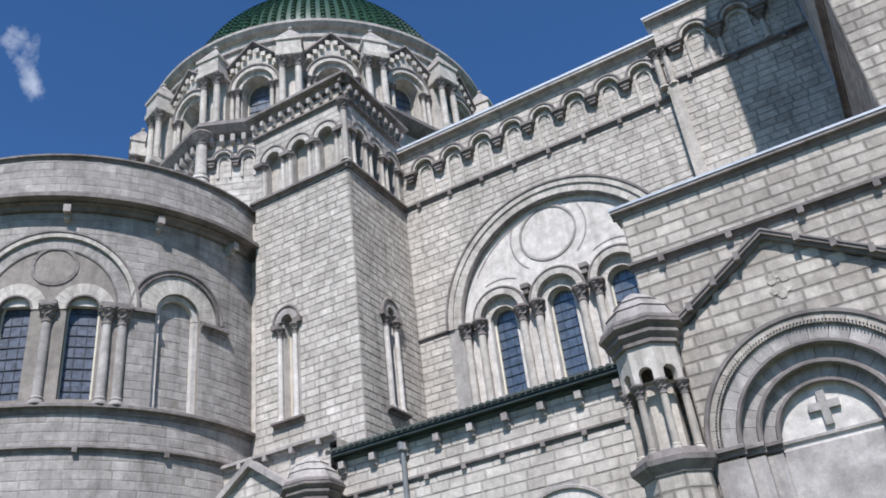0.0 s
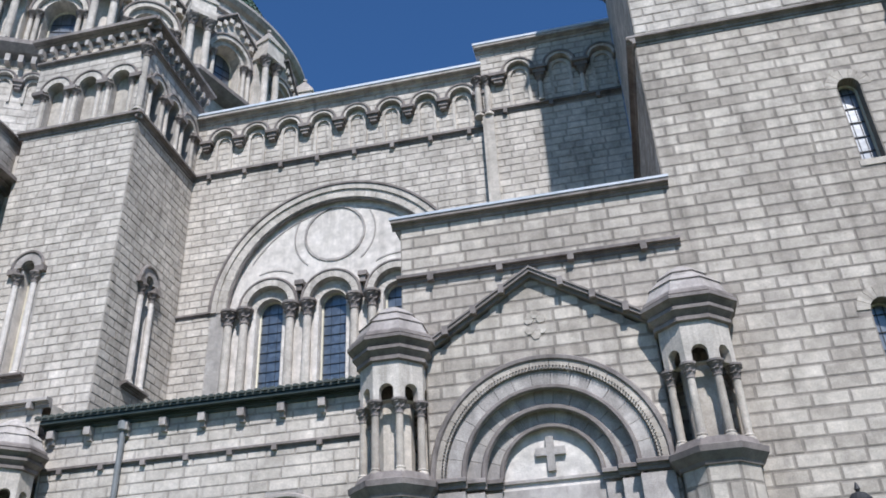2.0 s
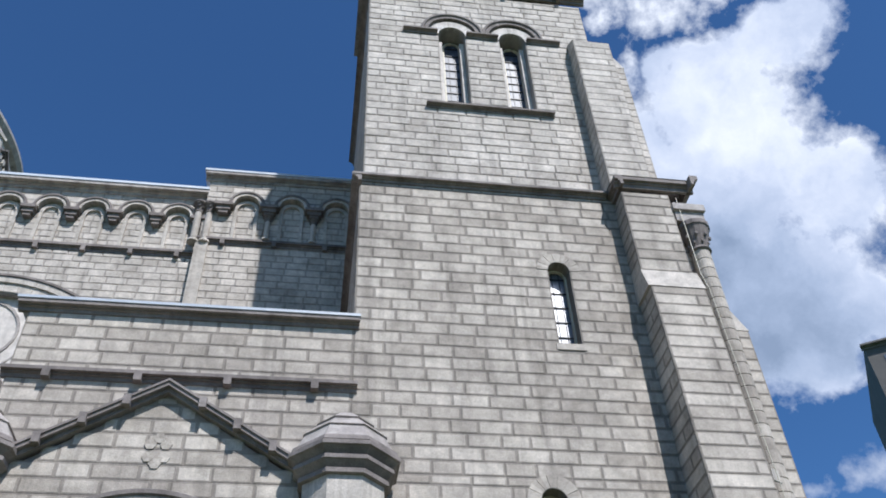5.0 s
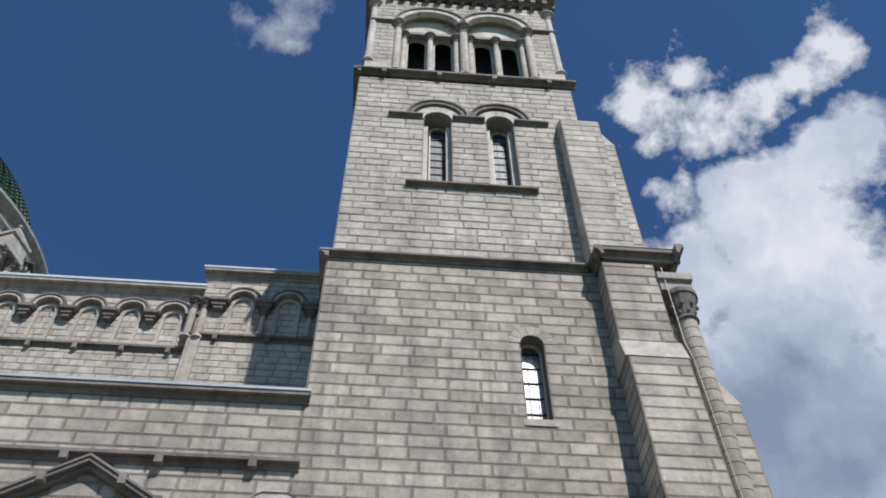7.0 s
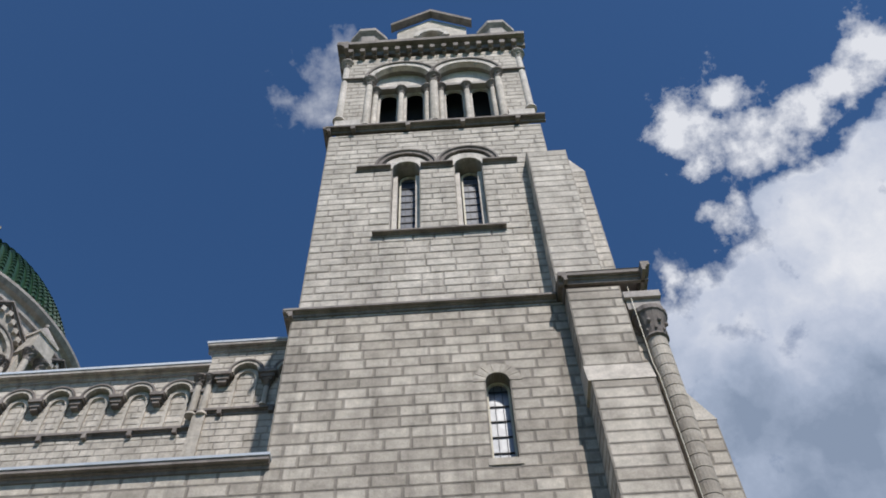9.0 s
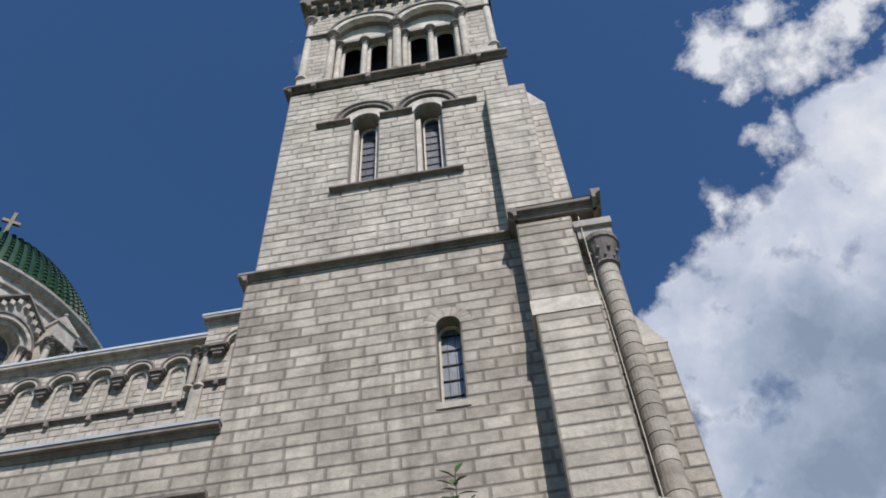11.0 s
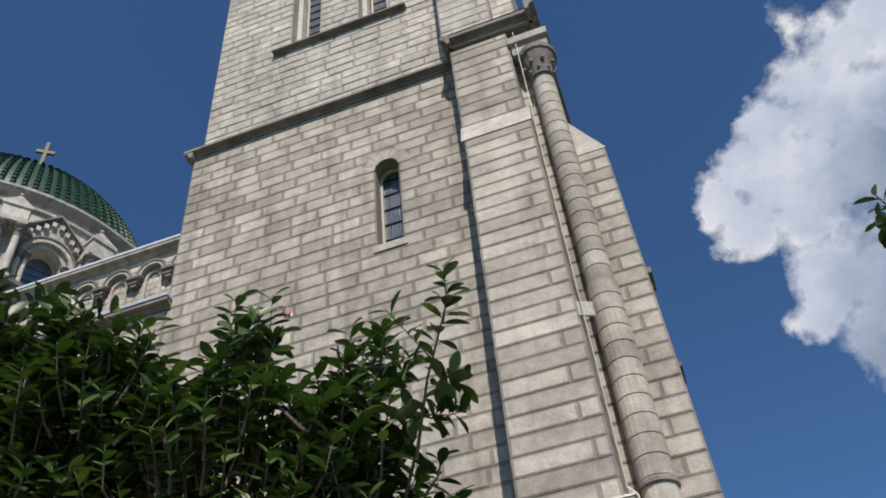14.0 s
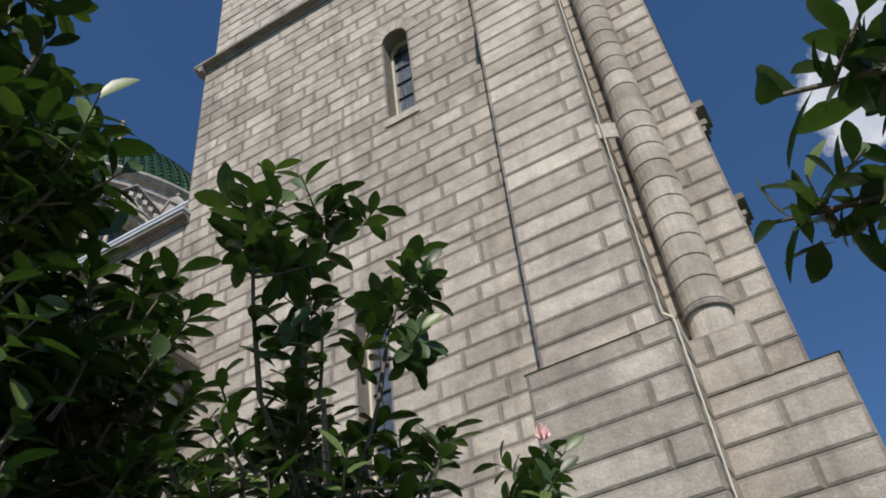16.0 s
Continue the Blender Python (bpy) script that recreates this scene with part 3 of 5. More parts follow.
for w in (W1, W2):
    window(tower, UP, (w[0] + 0.06, 0.34, w[2], w[3]), 0.62, GLASS_DULL)
    bm = bmesh.new()
    ring(bm, UP, w[0], w[3], 0.5, 0.86, -0.1, 0.05, 9, gap=0.012)
    part("arch", bm, SMOOTH, tower)
    bm = bmesh.new()
    ring(bm, UP, w[0], w[3] + 0.05, 0.92, 1.12, 0.0, 0.14, 17, gap=0.012, sub=1)
    roll_ring(bm, UP, w[0], w[3] + 0.05, 1.12, 0.07, 0.14)
    part("hood_mould", bm, TRIM_DARK, tower)
    for s in (-1, 1):
        bm = bmesh.new()
        box(bm, UP, w[0] + s * 0.41 - 0.08, w[0] + s * 0.41 + 0.08, w[2], w[3], -0.6, -0.3)
        part("jamb", bm, SMOOTH, tower)
for u0, u1 in ((3.1, W1[0] - 0.55), (W1[0] + 0.55, W2[0] - 0.55), (W2[0] + 0.55, 9.05)):
    moulding(tower, UP, u0, u1, 29.42, 29.70, 0.20, TRIM_DARK)
moulding(tower, UP, UC - 2.2, UC + 2.22, 24.98, 25.25, 0.22, TRIM_DARK, "sill")
moulding(tower, UP, 1.68, 10.48, 32.6, 33.0, 0.26, TRIM_DARK, lumps=2.2)
moulding(tower, UPS, 0.0, 9.75, 32.5, 33.0, 0.26, TRIM_DARK)

# the belfry
BF = Face((0, 21.42), (1, 0))
BX0, BX1 = 2.02, 10.08
bays = [(UC - 1.45, 1.34, 33.4, 38.1), (UC + 1.45, 1.34, 33.4, 38.1)]
# the darker mortar core puts the deep bays' shade into their reveals
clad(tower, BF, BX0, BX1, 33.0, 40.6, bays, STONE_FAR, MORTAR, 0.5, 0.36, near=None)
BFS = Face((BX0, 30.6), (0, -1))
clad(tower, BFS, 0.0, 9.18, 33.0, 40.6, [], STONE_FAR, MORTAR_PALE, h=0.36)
for b in bays:
    cu = b[0]
    bm = bmesh.new()
    ring(bm, BF, cu, 38.1, 1.3, 1.62, -0.2, 0.08, 13, gap=0.012)
    part("arch", bm, SMOOTH, tower)
    bm = bmesh.new()
    roll_ring(bm, BF, cu, 38.1, 1.62, 0.08, 0.08)
    part("hood_mould", bm, TRIM_DARK, tower)
    # the inner wall with its two lights under a tympanum
    lights = [(cu - 0.58, 0.36, 33.4, 37.0), (cu + 0.58, 0.36, 33.4, 37.0)]
    bm = bmesh.new()
    holed(bm, BF, cu - 1.36, cu + 1.36, 33.0, 39.5, lights, -0.42, 0.12)
    part("inner_wall", bm, SMOOTH, tower)
    for k in (-1.14, 0.0, 1.14):
        column(tower, BF, cu + k, -0.22, 33.4, 37.4, 0.14, STONE_FAR, TRIM_DARK)
    column(tower, BF, cu - 1.42, -0.02, 33.4, 38.1, 0.17, STONE_FAR, TRIM_DARK)
    column(tower, BF, cu + 1.42, -0.02, 33.4, 38.1, 0.17, STONE_FAR, TRIM_DARK)
    bm = bmesh.new()
    box(bm, BF, cu - 1.34, cu + 1.34, 37.4, 37.58, -0.42, -0.14)
    for k in (-0.6, 0.6):
        ring(bm, BF, cu + k, 37.58, 0.0, 0.42, -0.42, -0.3, 8, sub=1)
    part("lintel", bm, TRIM, tower)
for u0, u1 in ((1.95, UC - 2.85), (UC + 2.85, 10.2)):
    moulding(tower, BF, u0, u1, 37.9, 38.2, 0.16, TRIM_DARK)
for u in (BX0 + 0.02, BX1 - 0.02):
    column(tower, BF, u, -0.05, 34.2, 40.2, 0.17, SMOOTH, TRIM)
bm = bmesh.new()
for a, b in ((BX0 - 0.08, bays[0][0] - 1.6), (bays[1][0] + 1.6, BX1 + 0.08)):
    solid(bm, [BF(a, 33.0, 0), BF(b, 33.0, 0), BF(b, 34.2, 0), BF(a, 34.2, 0)], [BF(a, 33.0, 0.16), BF(b, 33.0, 0.16), BF(b, 33.9, 0.16), BF(a, 33.9, 0.16)])
part("plinth", bm, SMOOTH, tower)
# black box behind the lights: the belfry's inner shade as colour
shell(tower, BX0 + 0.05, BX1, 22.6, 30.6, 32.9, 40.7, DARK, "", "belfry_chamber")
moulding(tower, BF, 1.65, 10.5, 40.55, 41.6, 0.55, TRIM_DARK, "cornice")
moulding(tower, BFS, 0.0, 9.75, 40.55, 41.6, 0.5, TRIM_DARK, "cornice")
for i in range(15):
    bm = bmesh.new()
    u = 2.2 + i * (9.95 - 2.2) / 14
    box(bm, BF, u - 0.11, u + 0.11, 40.62, 40.95, 0.0, 0.42)
    box(bm, BF, u - 0.09, u + 0.09, 40.45, 40.62, 0.0, 0.22)
    part("modillion", bm, TRIM_DARK, tower)
shell(tower, 1.8, 10.4, 21.0, 30.5, 41.3, 41.62, LEAD, "", "roof")
# the gabled dormer and the corner pedestals
bm = bmesh.new()
holed(bm, BF, UC - 1.75, UC + 1.75, 41.5, 44.2, [(UC, 0.62, 41.9, 43.1)], -0.1, 0.5)
solid(bm, [BF(UC - 1.75, 44.2, -0.1 - 3), BF(UC + 1.75, 44.2, -3.1), BF(UC, 45.6, -3.1)], [BF(UC - 1.75, 44.2, -0.1), BF(UC + 1.75, 44.2, -0.1), BF(UC, 45.6, -0.1)])
for s in (-1, 1):
    quad(bm, BF(UC + s * 1.75, 41.5, -0.1), BF(UC + s * 1.75, 41.5, -3), BF(UC + s * 1.75, 44.2, -3), BF(UC + s * 1.75, 44.2, -0.1))
part("dormer", bm, STONE_FAR, tower)
bm = bmesh.new()
for s in (-1, 1):
    a, b = (UC + s * 2.05, 44.1), (UC, 45.85)
    lo = [a, b, (b[0], b[1] + 0.28), (a[0], a[1] + 0.28)]
    if s > 0:
        lo = lo[::-1]
    solid(bm, [BF(*p, -0.1) for p in lo], [BF(*p, 0.3) for p in lo])
part("gable_coping", bm, TRIM_DARK, tower)
bm = bmesh.new()
ring(bm, BF, UC, 43.1, 0.62, 0.9, -0.1, 0.05, 9, gap=0.012)
part("arch", bm, SMOOTH, tower)
# thin black box behind the dormer's arch, in place of its inner shade
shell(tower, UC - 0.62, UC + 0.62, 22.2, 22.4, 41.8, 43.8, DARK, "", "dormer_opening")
for s in (-0.62, 0.62):
    column(tower, BF, UC + s, -0.15, 41.7, 43.1, 0.12, SMOOTH, TRIM)
for x in (2.85, 9.3):
    bm = bmesh.new()
    prism_n(bm, x, 22.1, [(0.8, 41.5), (0.8, 43.5), (1.02, 43.7), (1.02, 44.0), (0.5, 44.5)])
    part("pedestal", bm, TRIM, tower)

# ---- corner buttress ----
butt = thing("corner_buttress", "stepped corner buttress of coursed granite with a slender corner shaft", "buttress", kind="structure")


def clad_box(parent, x0, x1, y, z0, z1, back, mat, core, h=0.52, length=(0.8, 1.9), near=None, left=True, right=True, lean=0.0, quoin=False):
    f = Face((0, y), (1, 0), lean=lean, foot=z0)
    yt = y + lean * (z1 - z0)
    bm = bmesh.new()
    quad(bm, (x0, y, z0), (x1, y, z0), (x1, yt, z1), (x0, yt, z1))
    quad(bm, (x0, back, z0), (x0, y, z0), (x0, yt, z1), (x0, back, z1))
    quad(bm, (x1, y, z0), (x1, back, z0), (x1, back, z1), (x1, yt, z1))
    quad(bm, (x0, yt, z1), (x1, yt, z1), (x1, back, z1), (x0, back, z1))
    wall = part("wall", bm, core, parent)
    lay(f, courses(f, x0, x1, z0, z1, [], rng, h, length=length, proud=0.016, quoin=quoin), mat, wall, near)
    if left:
        g = Face((x0, back), (0, -1))
        lay(g, courses(g, 0, back - y, z0, z1, [], rng, h, length=length, shape=lambda v: (0, back - y - lean * (v - z0))), mat, wall, near)
    if right:
        g = Face((x1, y), (0, 1))
        lay(g, courses(g, 0, back - y, z0, z1, [], rng, h, length=length, shape=lambda v: (lean * (v - z0), back - y)), mat, wall, near)


ALL = lambda s: True
clad_box(butt, 9.50, 11.32, 19.5, 0.0, 7.30, 21.2, STONE, MORTAR, 0.3626, length=(1.0, 2.0), near=ALL, quoin=True)
clad_box(butt, 9.62, 11.16, 19.76, 7.42, 16.75, 21.2, STONE, MORTAR, 0.3626, length=(1.1, 1.7), near=ALL, lean=0.047, quoin=True)
clad_box(butt, 9.56, 11.05, 20.40, 17.5, 20.65, 21.2, STONE, MORTAR, 0.3626, length=(1.0, 1.6), near=ALL, quoin=True)
clad_box(butt, 9.36, 10.76, 20.55, 21.2, 29.2, 21.4, STONE_FAR, MORTAR_PALE, 0.3626, lean=0.02, quoin=True)
bm = bmesh.new()
for x0, x1, y0, y1, z0, z1 in ((9.54, 11.18, 20.17, 20.40, 16.75, 17.5), (9.48, 11.34, 19.48, 19.76, 7.30, 7.48), (9.34, 10.78, 20.70, 21.28, 29.2, 29.55)):
    solid(bm, [(x0, 21.2, z0), (x0, y0, z0), (x0, y1, z1), (x0, 21.2, z1)][::-1], [(x1, 21.2, z0), (x1, y0, z0), (x1, y1, z1), (x1, 21.2, z1)][::-1])
part("weathering", bm, STONE_FAR, butt)
CAP = Face((0, 20.42), (1, 0))
moulding(butt, CAP, 9.40, 11.90, 20.72, 21.2, 0.2, TRIM_DARK, "cap")
capl = Face((9.58, 21.2), (0, -1))
moulding(butt, capl, 0, 1.0, 20.72, 21.2, 0.2, TRIM_DARK, "cap")
capr = Face((11.75, 20.0), (0, 1))
moulding(butt, capr, 0, 6.0, 20.72, 21.2, 0.2, TRIM_DARK, "cap")
bm = bmesh.new()
quad(bm, (9.38, 20.2, 21.19), (11.94, 20.2, 21.19), (11.94, 22.2, 21.25), (9.38, 22.2, 21.25))
part("cap_top", bm, TRIM, butt)
# the buttress on the street side of the upper stage
clad_box(butt, 10.25, 11.36, 21.22, 21.2, 28.42, 24.5, STONE_FAR, MORTAR_PALE, 0.3626, length=(0.5, 0.9), left=False, right=False)
bm = bmesh.new()
solid(bm, [(10.2, 21.20, 28.42), (11.38, 21.20, 28.42), (10.80, 21.20, 29.55), (10.2, 21.20, 29.9)], [(10.2, 24.5, 28.42), (11.38, 24.5, 28.42), (10.80, 24.5, 29.55), (10.2, 24.5, 29.9)])
part("weathering", bm, SMOOTH, butt)
# the notched corner, its round shaft, and the side that faces the street
clad_box(butt, 11.0, 11.75, 20.78, 7.6, 20.65, 21.4, STONE, MORTAR, 0.3626, length=(0.6, 0.9), near=ALL, left=False)
clad_box(butt, 11.75, 12.50, 20.98, 7.0, 16.0, 26.0, STONE, MORTAR, 0.3626, length=(0.5, 0.75), near=ALL, left=False, right=False)
clad_box(butt, 11.30, 12.80, 20.2, 0.0, 6.6, 26.0, STONE, MORTAR, 0.3626, near=ALL, left=False, right=False)
bm = bmesh.new()
solid(bm, [(11.73, 20.96, 16.0), (12.52, 20.96, 16.0), (11.80, 20.96, 17.35)][::-1], [(11.73, 26, 16.0), (12.52, 26, 16.0), (11.80, 26, 17.35)][::-1])
solid(bm, [(11.28, 20.18, 6.6), (12.82, 20.18, 6.6), (12.52, 20.9, 6.9), (11.28, 20.9, 6.9)], [(11.28, 21.2, 6.6), (12.82, 21.2, 6.6), (12.52, 21.2, 6.9), (11.28, 21.2, 6.9)])
part("weathering", bm, STONE_FAR, butt)
shell(butt, 11.2, 11.75, 21.0, 30.0, 7.0, 20.65, STONE, "t")
SHX, SHY = 11.63, 20.62
for i in range(29):
    z0 = 7.96 + i * 0.3626
    r = 0.295 if i < 11 else 0.262
    bm = bmesh.new()
    prism_n(bm, SHX, SHY, [(r - 0.014, z0), (r, z0 + 0.016), (r, z0 + 0.342), (r - 0.014, z0 + 0.358)], 20)
    part("shaft_drum", bm, STONE, butt, smooth=False)
bm = bmesh.new()
prism_n(bm, SHX, SHY, [(0.25, 7.84), (0.325, 7.86), (0.325, 7.92), (0.29, 7.96)], 20)
part("shaft_foot", bm, TRIM_DARK, butt)
bm = bmesh.new()
prism_n(bm, SHX, SHY, [(0.285, 7.2), (0.285, 7.84)], 20)
part("shaft_seat", bm, STONE, butt)
bm = bmesh.new()
prism_n(bm, SHX, SHY, [(0.27, 18.45), (0.33, 18.5), (0.28, 18.6), (0.33, 18.9), (0.44, 19.3), (0.48, 19.34), (0.48, 19.5), (0.38, 19.55)], 16)
part("capital", bm, TRIM_DARK, butt)
for z, w in ((18.72, 0.045), (18.98, 0.06)):
    bm = bmesh.new()
    for k in range(8):
        a = radians(45 * k + (22 if z > 18.8 else 0))
        r = 0.31 if z < 18.8 else 0.37
        bmesh.ops.create_icosphere(bm, subdivisions=1, radius=w, matrix=Matrix.LocRotScale((SHX + r * math.cos(a), SHY + r * math.sin(a), z), None, (1, 1, 1.5)))
    part("carved_leaves", bm, TRIM_DARK, butt)
bm = bmesh.new()
box(bm, Face((0, 20.4), (1, 0)), 11.1, 12.0, 19.6, 20.0, -0.6, 0.0)
box(bm, Face((0, 20.3), (1, 0)), 11.05, 12.05, 20.0, 20.25, -0.6, 0.0)
part("impost", bm, TRIM, butt)
clad_box(butt, 11.30, 12.06, 20.26, 6.62, 7.42, 21.0, STONE, MORTAR, 0.3626, length=(0.4, 0.7), near=ALL)
# lightning conductor
bm = bmesh.new()
run = [Vector(p) for p in ((11.24, 20.34, 20.5), (11.24, 20.30, 17.4), (11.24, 20.12, 16.7), (11.24, 19.70, 7.55), (11.38, 19.44, 7.26), (11.38, 19.44, 0.2))]
for p, q in zip(run, run[1:]):
    d = (q - p).normalized()
    a = d.orthogonal().normalized() * 0.011
    b = d.cross(a)
    solid(bm, [p + a, p + b, p - a, p - b], [q + a, q + b, q - a, q - b])
part("lightning_conductor", bm, FRAME, butt, "thin pale metal conductor")
# pale mortar patch over a chipped corner
bm = bmesh.new()
solid(bm, [(11.17, 19.93, 10.88), (11.42, 20.05, 10.88), (11.42, 20.05, 11.22), (11.17, 19.93, 11.22)], [(11.16, 19.90, 10.90), (11.40, 20.02, 10.90), (11.40, 20.02, 11.20), (11.16, 19.90, 11.20)])
part("mortar_patch", bm, STONE_FAR, butt, "pale mortar patch")
# ends of the street front's cornices, past the corner
for y, z0, h, out in ((24.0, 14.0, 1.0, 0.34), (23.6, 11.3, 0.7, 0.28)):
    e = Face((12.38, y), (0, 1))
    bm = bmesh.new()
    profile(bm, e, 0, 0.7, string_section(z0 + 0.45 * h, z0 + h, out))
    for k, w in ((0.0, 0.35), (0.18, 0.55), (0.36, 0.75)):
        box(bm, e, 0.05, 0.4, z0 + k * h, z0 + (k + 0.14) * h, -0.05, out * w)
    part("street_cornice", bm, TRIM_DARK, butt)

# ---- portal block ----
portal = thing("side_portal", "granite side portal with a gable, ringed round arches and two small turrets", "portal", kind="structure")
PX0, PX1, PC = -6.15, 1.72, -2.33
AZ, AR = 7.45, 2.88
clad(portal, FRONT, PX0, PX1, 0.0, 15.4, [], STONE, MORTAR, 0.45, 0.3626, near=lambda s: s[2] > 10.2, clear=[(PC, 3.0, 0.0, 10.5, 0)])
PF = Face((0, 20.45), (1, 0))


def gable_shape(v):
    if v < 10.75:
        return (-5.35, 0.72)
    k = max(0.0, (12.75 - v) / 2.0) * 3.03
    return (PC - k, PC + k)


door_hole = (PC, 2.9, 0.0, AZ)
bm = bmesh.new()
holed(bm, PF, -5.35, 0.72, 0.0, 10.75, [(PC, 2.3, 0.0, AZ)], 0.0, 0.3)
quad(bm, PF(-5.35, 10.75, 0), PF(0.72, 10.75, 0), PF(PC, 12.75, 0), PF(PC, 12.75, 0.0001))
pwall = part("wall", bm, MORTAR, portal)
lay(PF, courses(PF, 0, 0, 0.0, 12.7, [door_hole], rng, 0.3626, shape=gable_shape), STONE, pwall, ALL, 260)
# raking coping of the gable
for s in (-1, 1):
    bm = bmesh.new()
    a, b = (PC + s * 3.2, 10.72), (PC, 12.72)
    for d1, lo, hi in ((0.28, 0.12, 0.22), (0.16, 0.02, 0.12), (0.32, 0.22, 0.28)):
        pts = [(a[0], a[1] + lo), (b[0], b[1] + lo), (b[0], b[1] + hi), (a[0], a[1] + hi)]
        pts = pts if s < 0 else pts[::-1]
        solid(bm, [PF(*p, -0.6) for p in pts], [PF(*p, d1) for p in pts])
    for k in (0.25, 0.5, 0.75):
        u, v = a[0] + (b[0] - a[0]) * k, a[1] + (b[1] - a[1]) * k
        box(bm, PF, u - 0.08, u + 0.08, v + 0.06, v + 0.31, 0.0, 0.35)
    part("gable_coping", bm, TRIM_DARK, portal)
bm = bmesh.new()
for k in range(6):
    a = radians(60 * k + 30)
    ring(bm, PF, PC + 0.19 * math.cos(a), 11.35 + 0.3 * math.sin(a), 0.0, 0.13, 0.0, 0.036, 6, 0, 360, sub=1)
part("carved_flower", bm, STONE, portal)
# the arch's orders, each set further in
ORDERS = [(2.60, 2.90, -0.1, 0.10, 17, STONE), (2.12, 2.58, -0.3, 0.03, 15, STONE_GREY), (1.66, 2.14, -0.55, -0.20, 13, STONE_GREY), (1.24, 1.68, -0.85, -0.42, 11, STONE_GREY)]
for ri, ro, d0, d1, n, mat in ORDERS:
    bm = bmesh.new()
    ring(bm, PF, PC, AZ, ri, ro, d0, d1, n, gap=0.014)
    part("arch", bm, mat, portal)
bm = bmesh.new()
roll_ring(bm, PF, PC, AZ, 2.92, 0.09, 0.08, 36)
roll_ring(bm, PF, PC, AZ, 2.14, 0.07, 0.04, 32)
roll_ring(bm, PF, PC, AZ, 1.68, 0.08, -0.20, 30)
roll_ring(bm, PF, PC, AZ, 1.26, 0.07, -0.42, 26)
part("arch_mould", bm, TRIM_DARK, portal)
bm = bmesh.new()
for i in range(96):
    a = math.pi * (i + 0.5) / 96
    for r, k in ((2.60, 0), (2.68, 0.5)):
        b = a + k * math.pi / 96
        u, v = PC + r * math.cos(b), AZ + r * math.sin(b)
        t = 0.03
        solid(bm, [PF(u + t * math.cos(b), v + t * math.sin(b), 0.09), PF(u - t * math.sin(b), v + t * math.cos(b), 0.09), PF(u - t * math.cos(b), v - t * math.sin(b), 0.09), PF(u + t * math.sin(b), v - t * math.cos(b), 0.09)],
              [PF(u + 0.4 * t * math.cos(b), v + 0.4 * t * math.sin(b), 0.16), PF(u - 0.4 * t * math.sin(b), v + 0.4 * t * math.cos(b), 0.16), PF(u - 0.4 * t * math.cos(b), v - 0.4 * t * math.sin(b), 0.16), PF(u + 0.4 * t * math.sin(b), v - 0.4 * t * math.cos(b), 0.16)])
part("dogtooth", bm, TRIM_DARK, portal)
bm = bmesh.new()
box(bm, PF, PC - 2.9, PC + 2.9, AZ - 0.3, AZ + 2.3, -1.0, -0.58)
part("tympanum", bm, SMOOTH, portal)
bm = bmesh.new()
box(bm, PF, PC - 0.1, PC + 0.1, AZ + 0.12, AZ + 1.0, -0.58, -0.46)
box(bm, PF, PC - 0.38, PC - 0.1, AZ + 0.52, AZ + 0.72, -0.58, -0.46)
box(bm, PF, PC + 0.1, PC + 0.38, AZ + 0.52, AZ + 0.72, -0.58, -0.46)
part("carved_cross", bm, STONE_GREY, portal)
# stepped jambs with their imposts, and the lintel
for s in (-1, 1):
    for (a, b, d) in ((2.12, 2.92, 0.10), (1.68, 2.12, -0.18), (1.28, 1.68, -0.40)):
        u0, u1 = sorted((PC + s * a, PC + s * b))
        bm = bmesh.new()
        box(bm, PF, u0, u1, 5.0, AZ - 0.32, -1.2, d)
        box(bm, PF, u0 + 0.02, u1 - 0.02, 0.0, 5.0, -1.2, d - 0.06)
        part("jamb", bm, TRIM, portal)
        step = Face((0, 20.45 - d), (1, 0))
        moulding(portal, step, u0 - 0.06, u1 + 0.06, AZ - 0.32, AZ, 0.16, TRIM_DARK, "impost")
        moulding(portal, step, u0 - 0.06, u1 + 0.06, 4.9, 5.2, 0.14, TRIM_DARK, "impost")
moulding(portal, Face((0, 21.12), (1, 0)), PC - 1.34, PC + 1.34, AZ - 0.28, AZ - 0.02, 0.16, TRIM, "impost")
bm = bmesh.new()
box(bm, PF, PC - 1.3, PC + 1.3, 5.35, AZ - 0.28, -1.0, -0.5)
part("lintel", bm, TRIM, portal)
bm = bmesh.new()
box(bm, PF, PC - 1.3, PC + 1.3, 0.0, 5.3, -1.25, -1.0)
part("door", bm, IRON, portal)
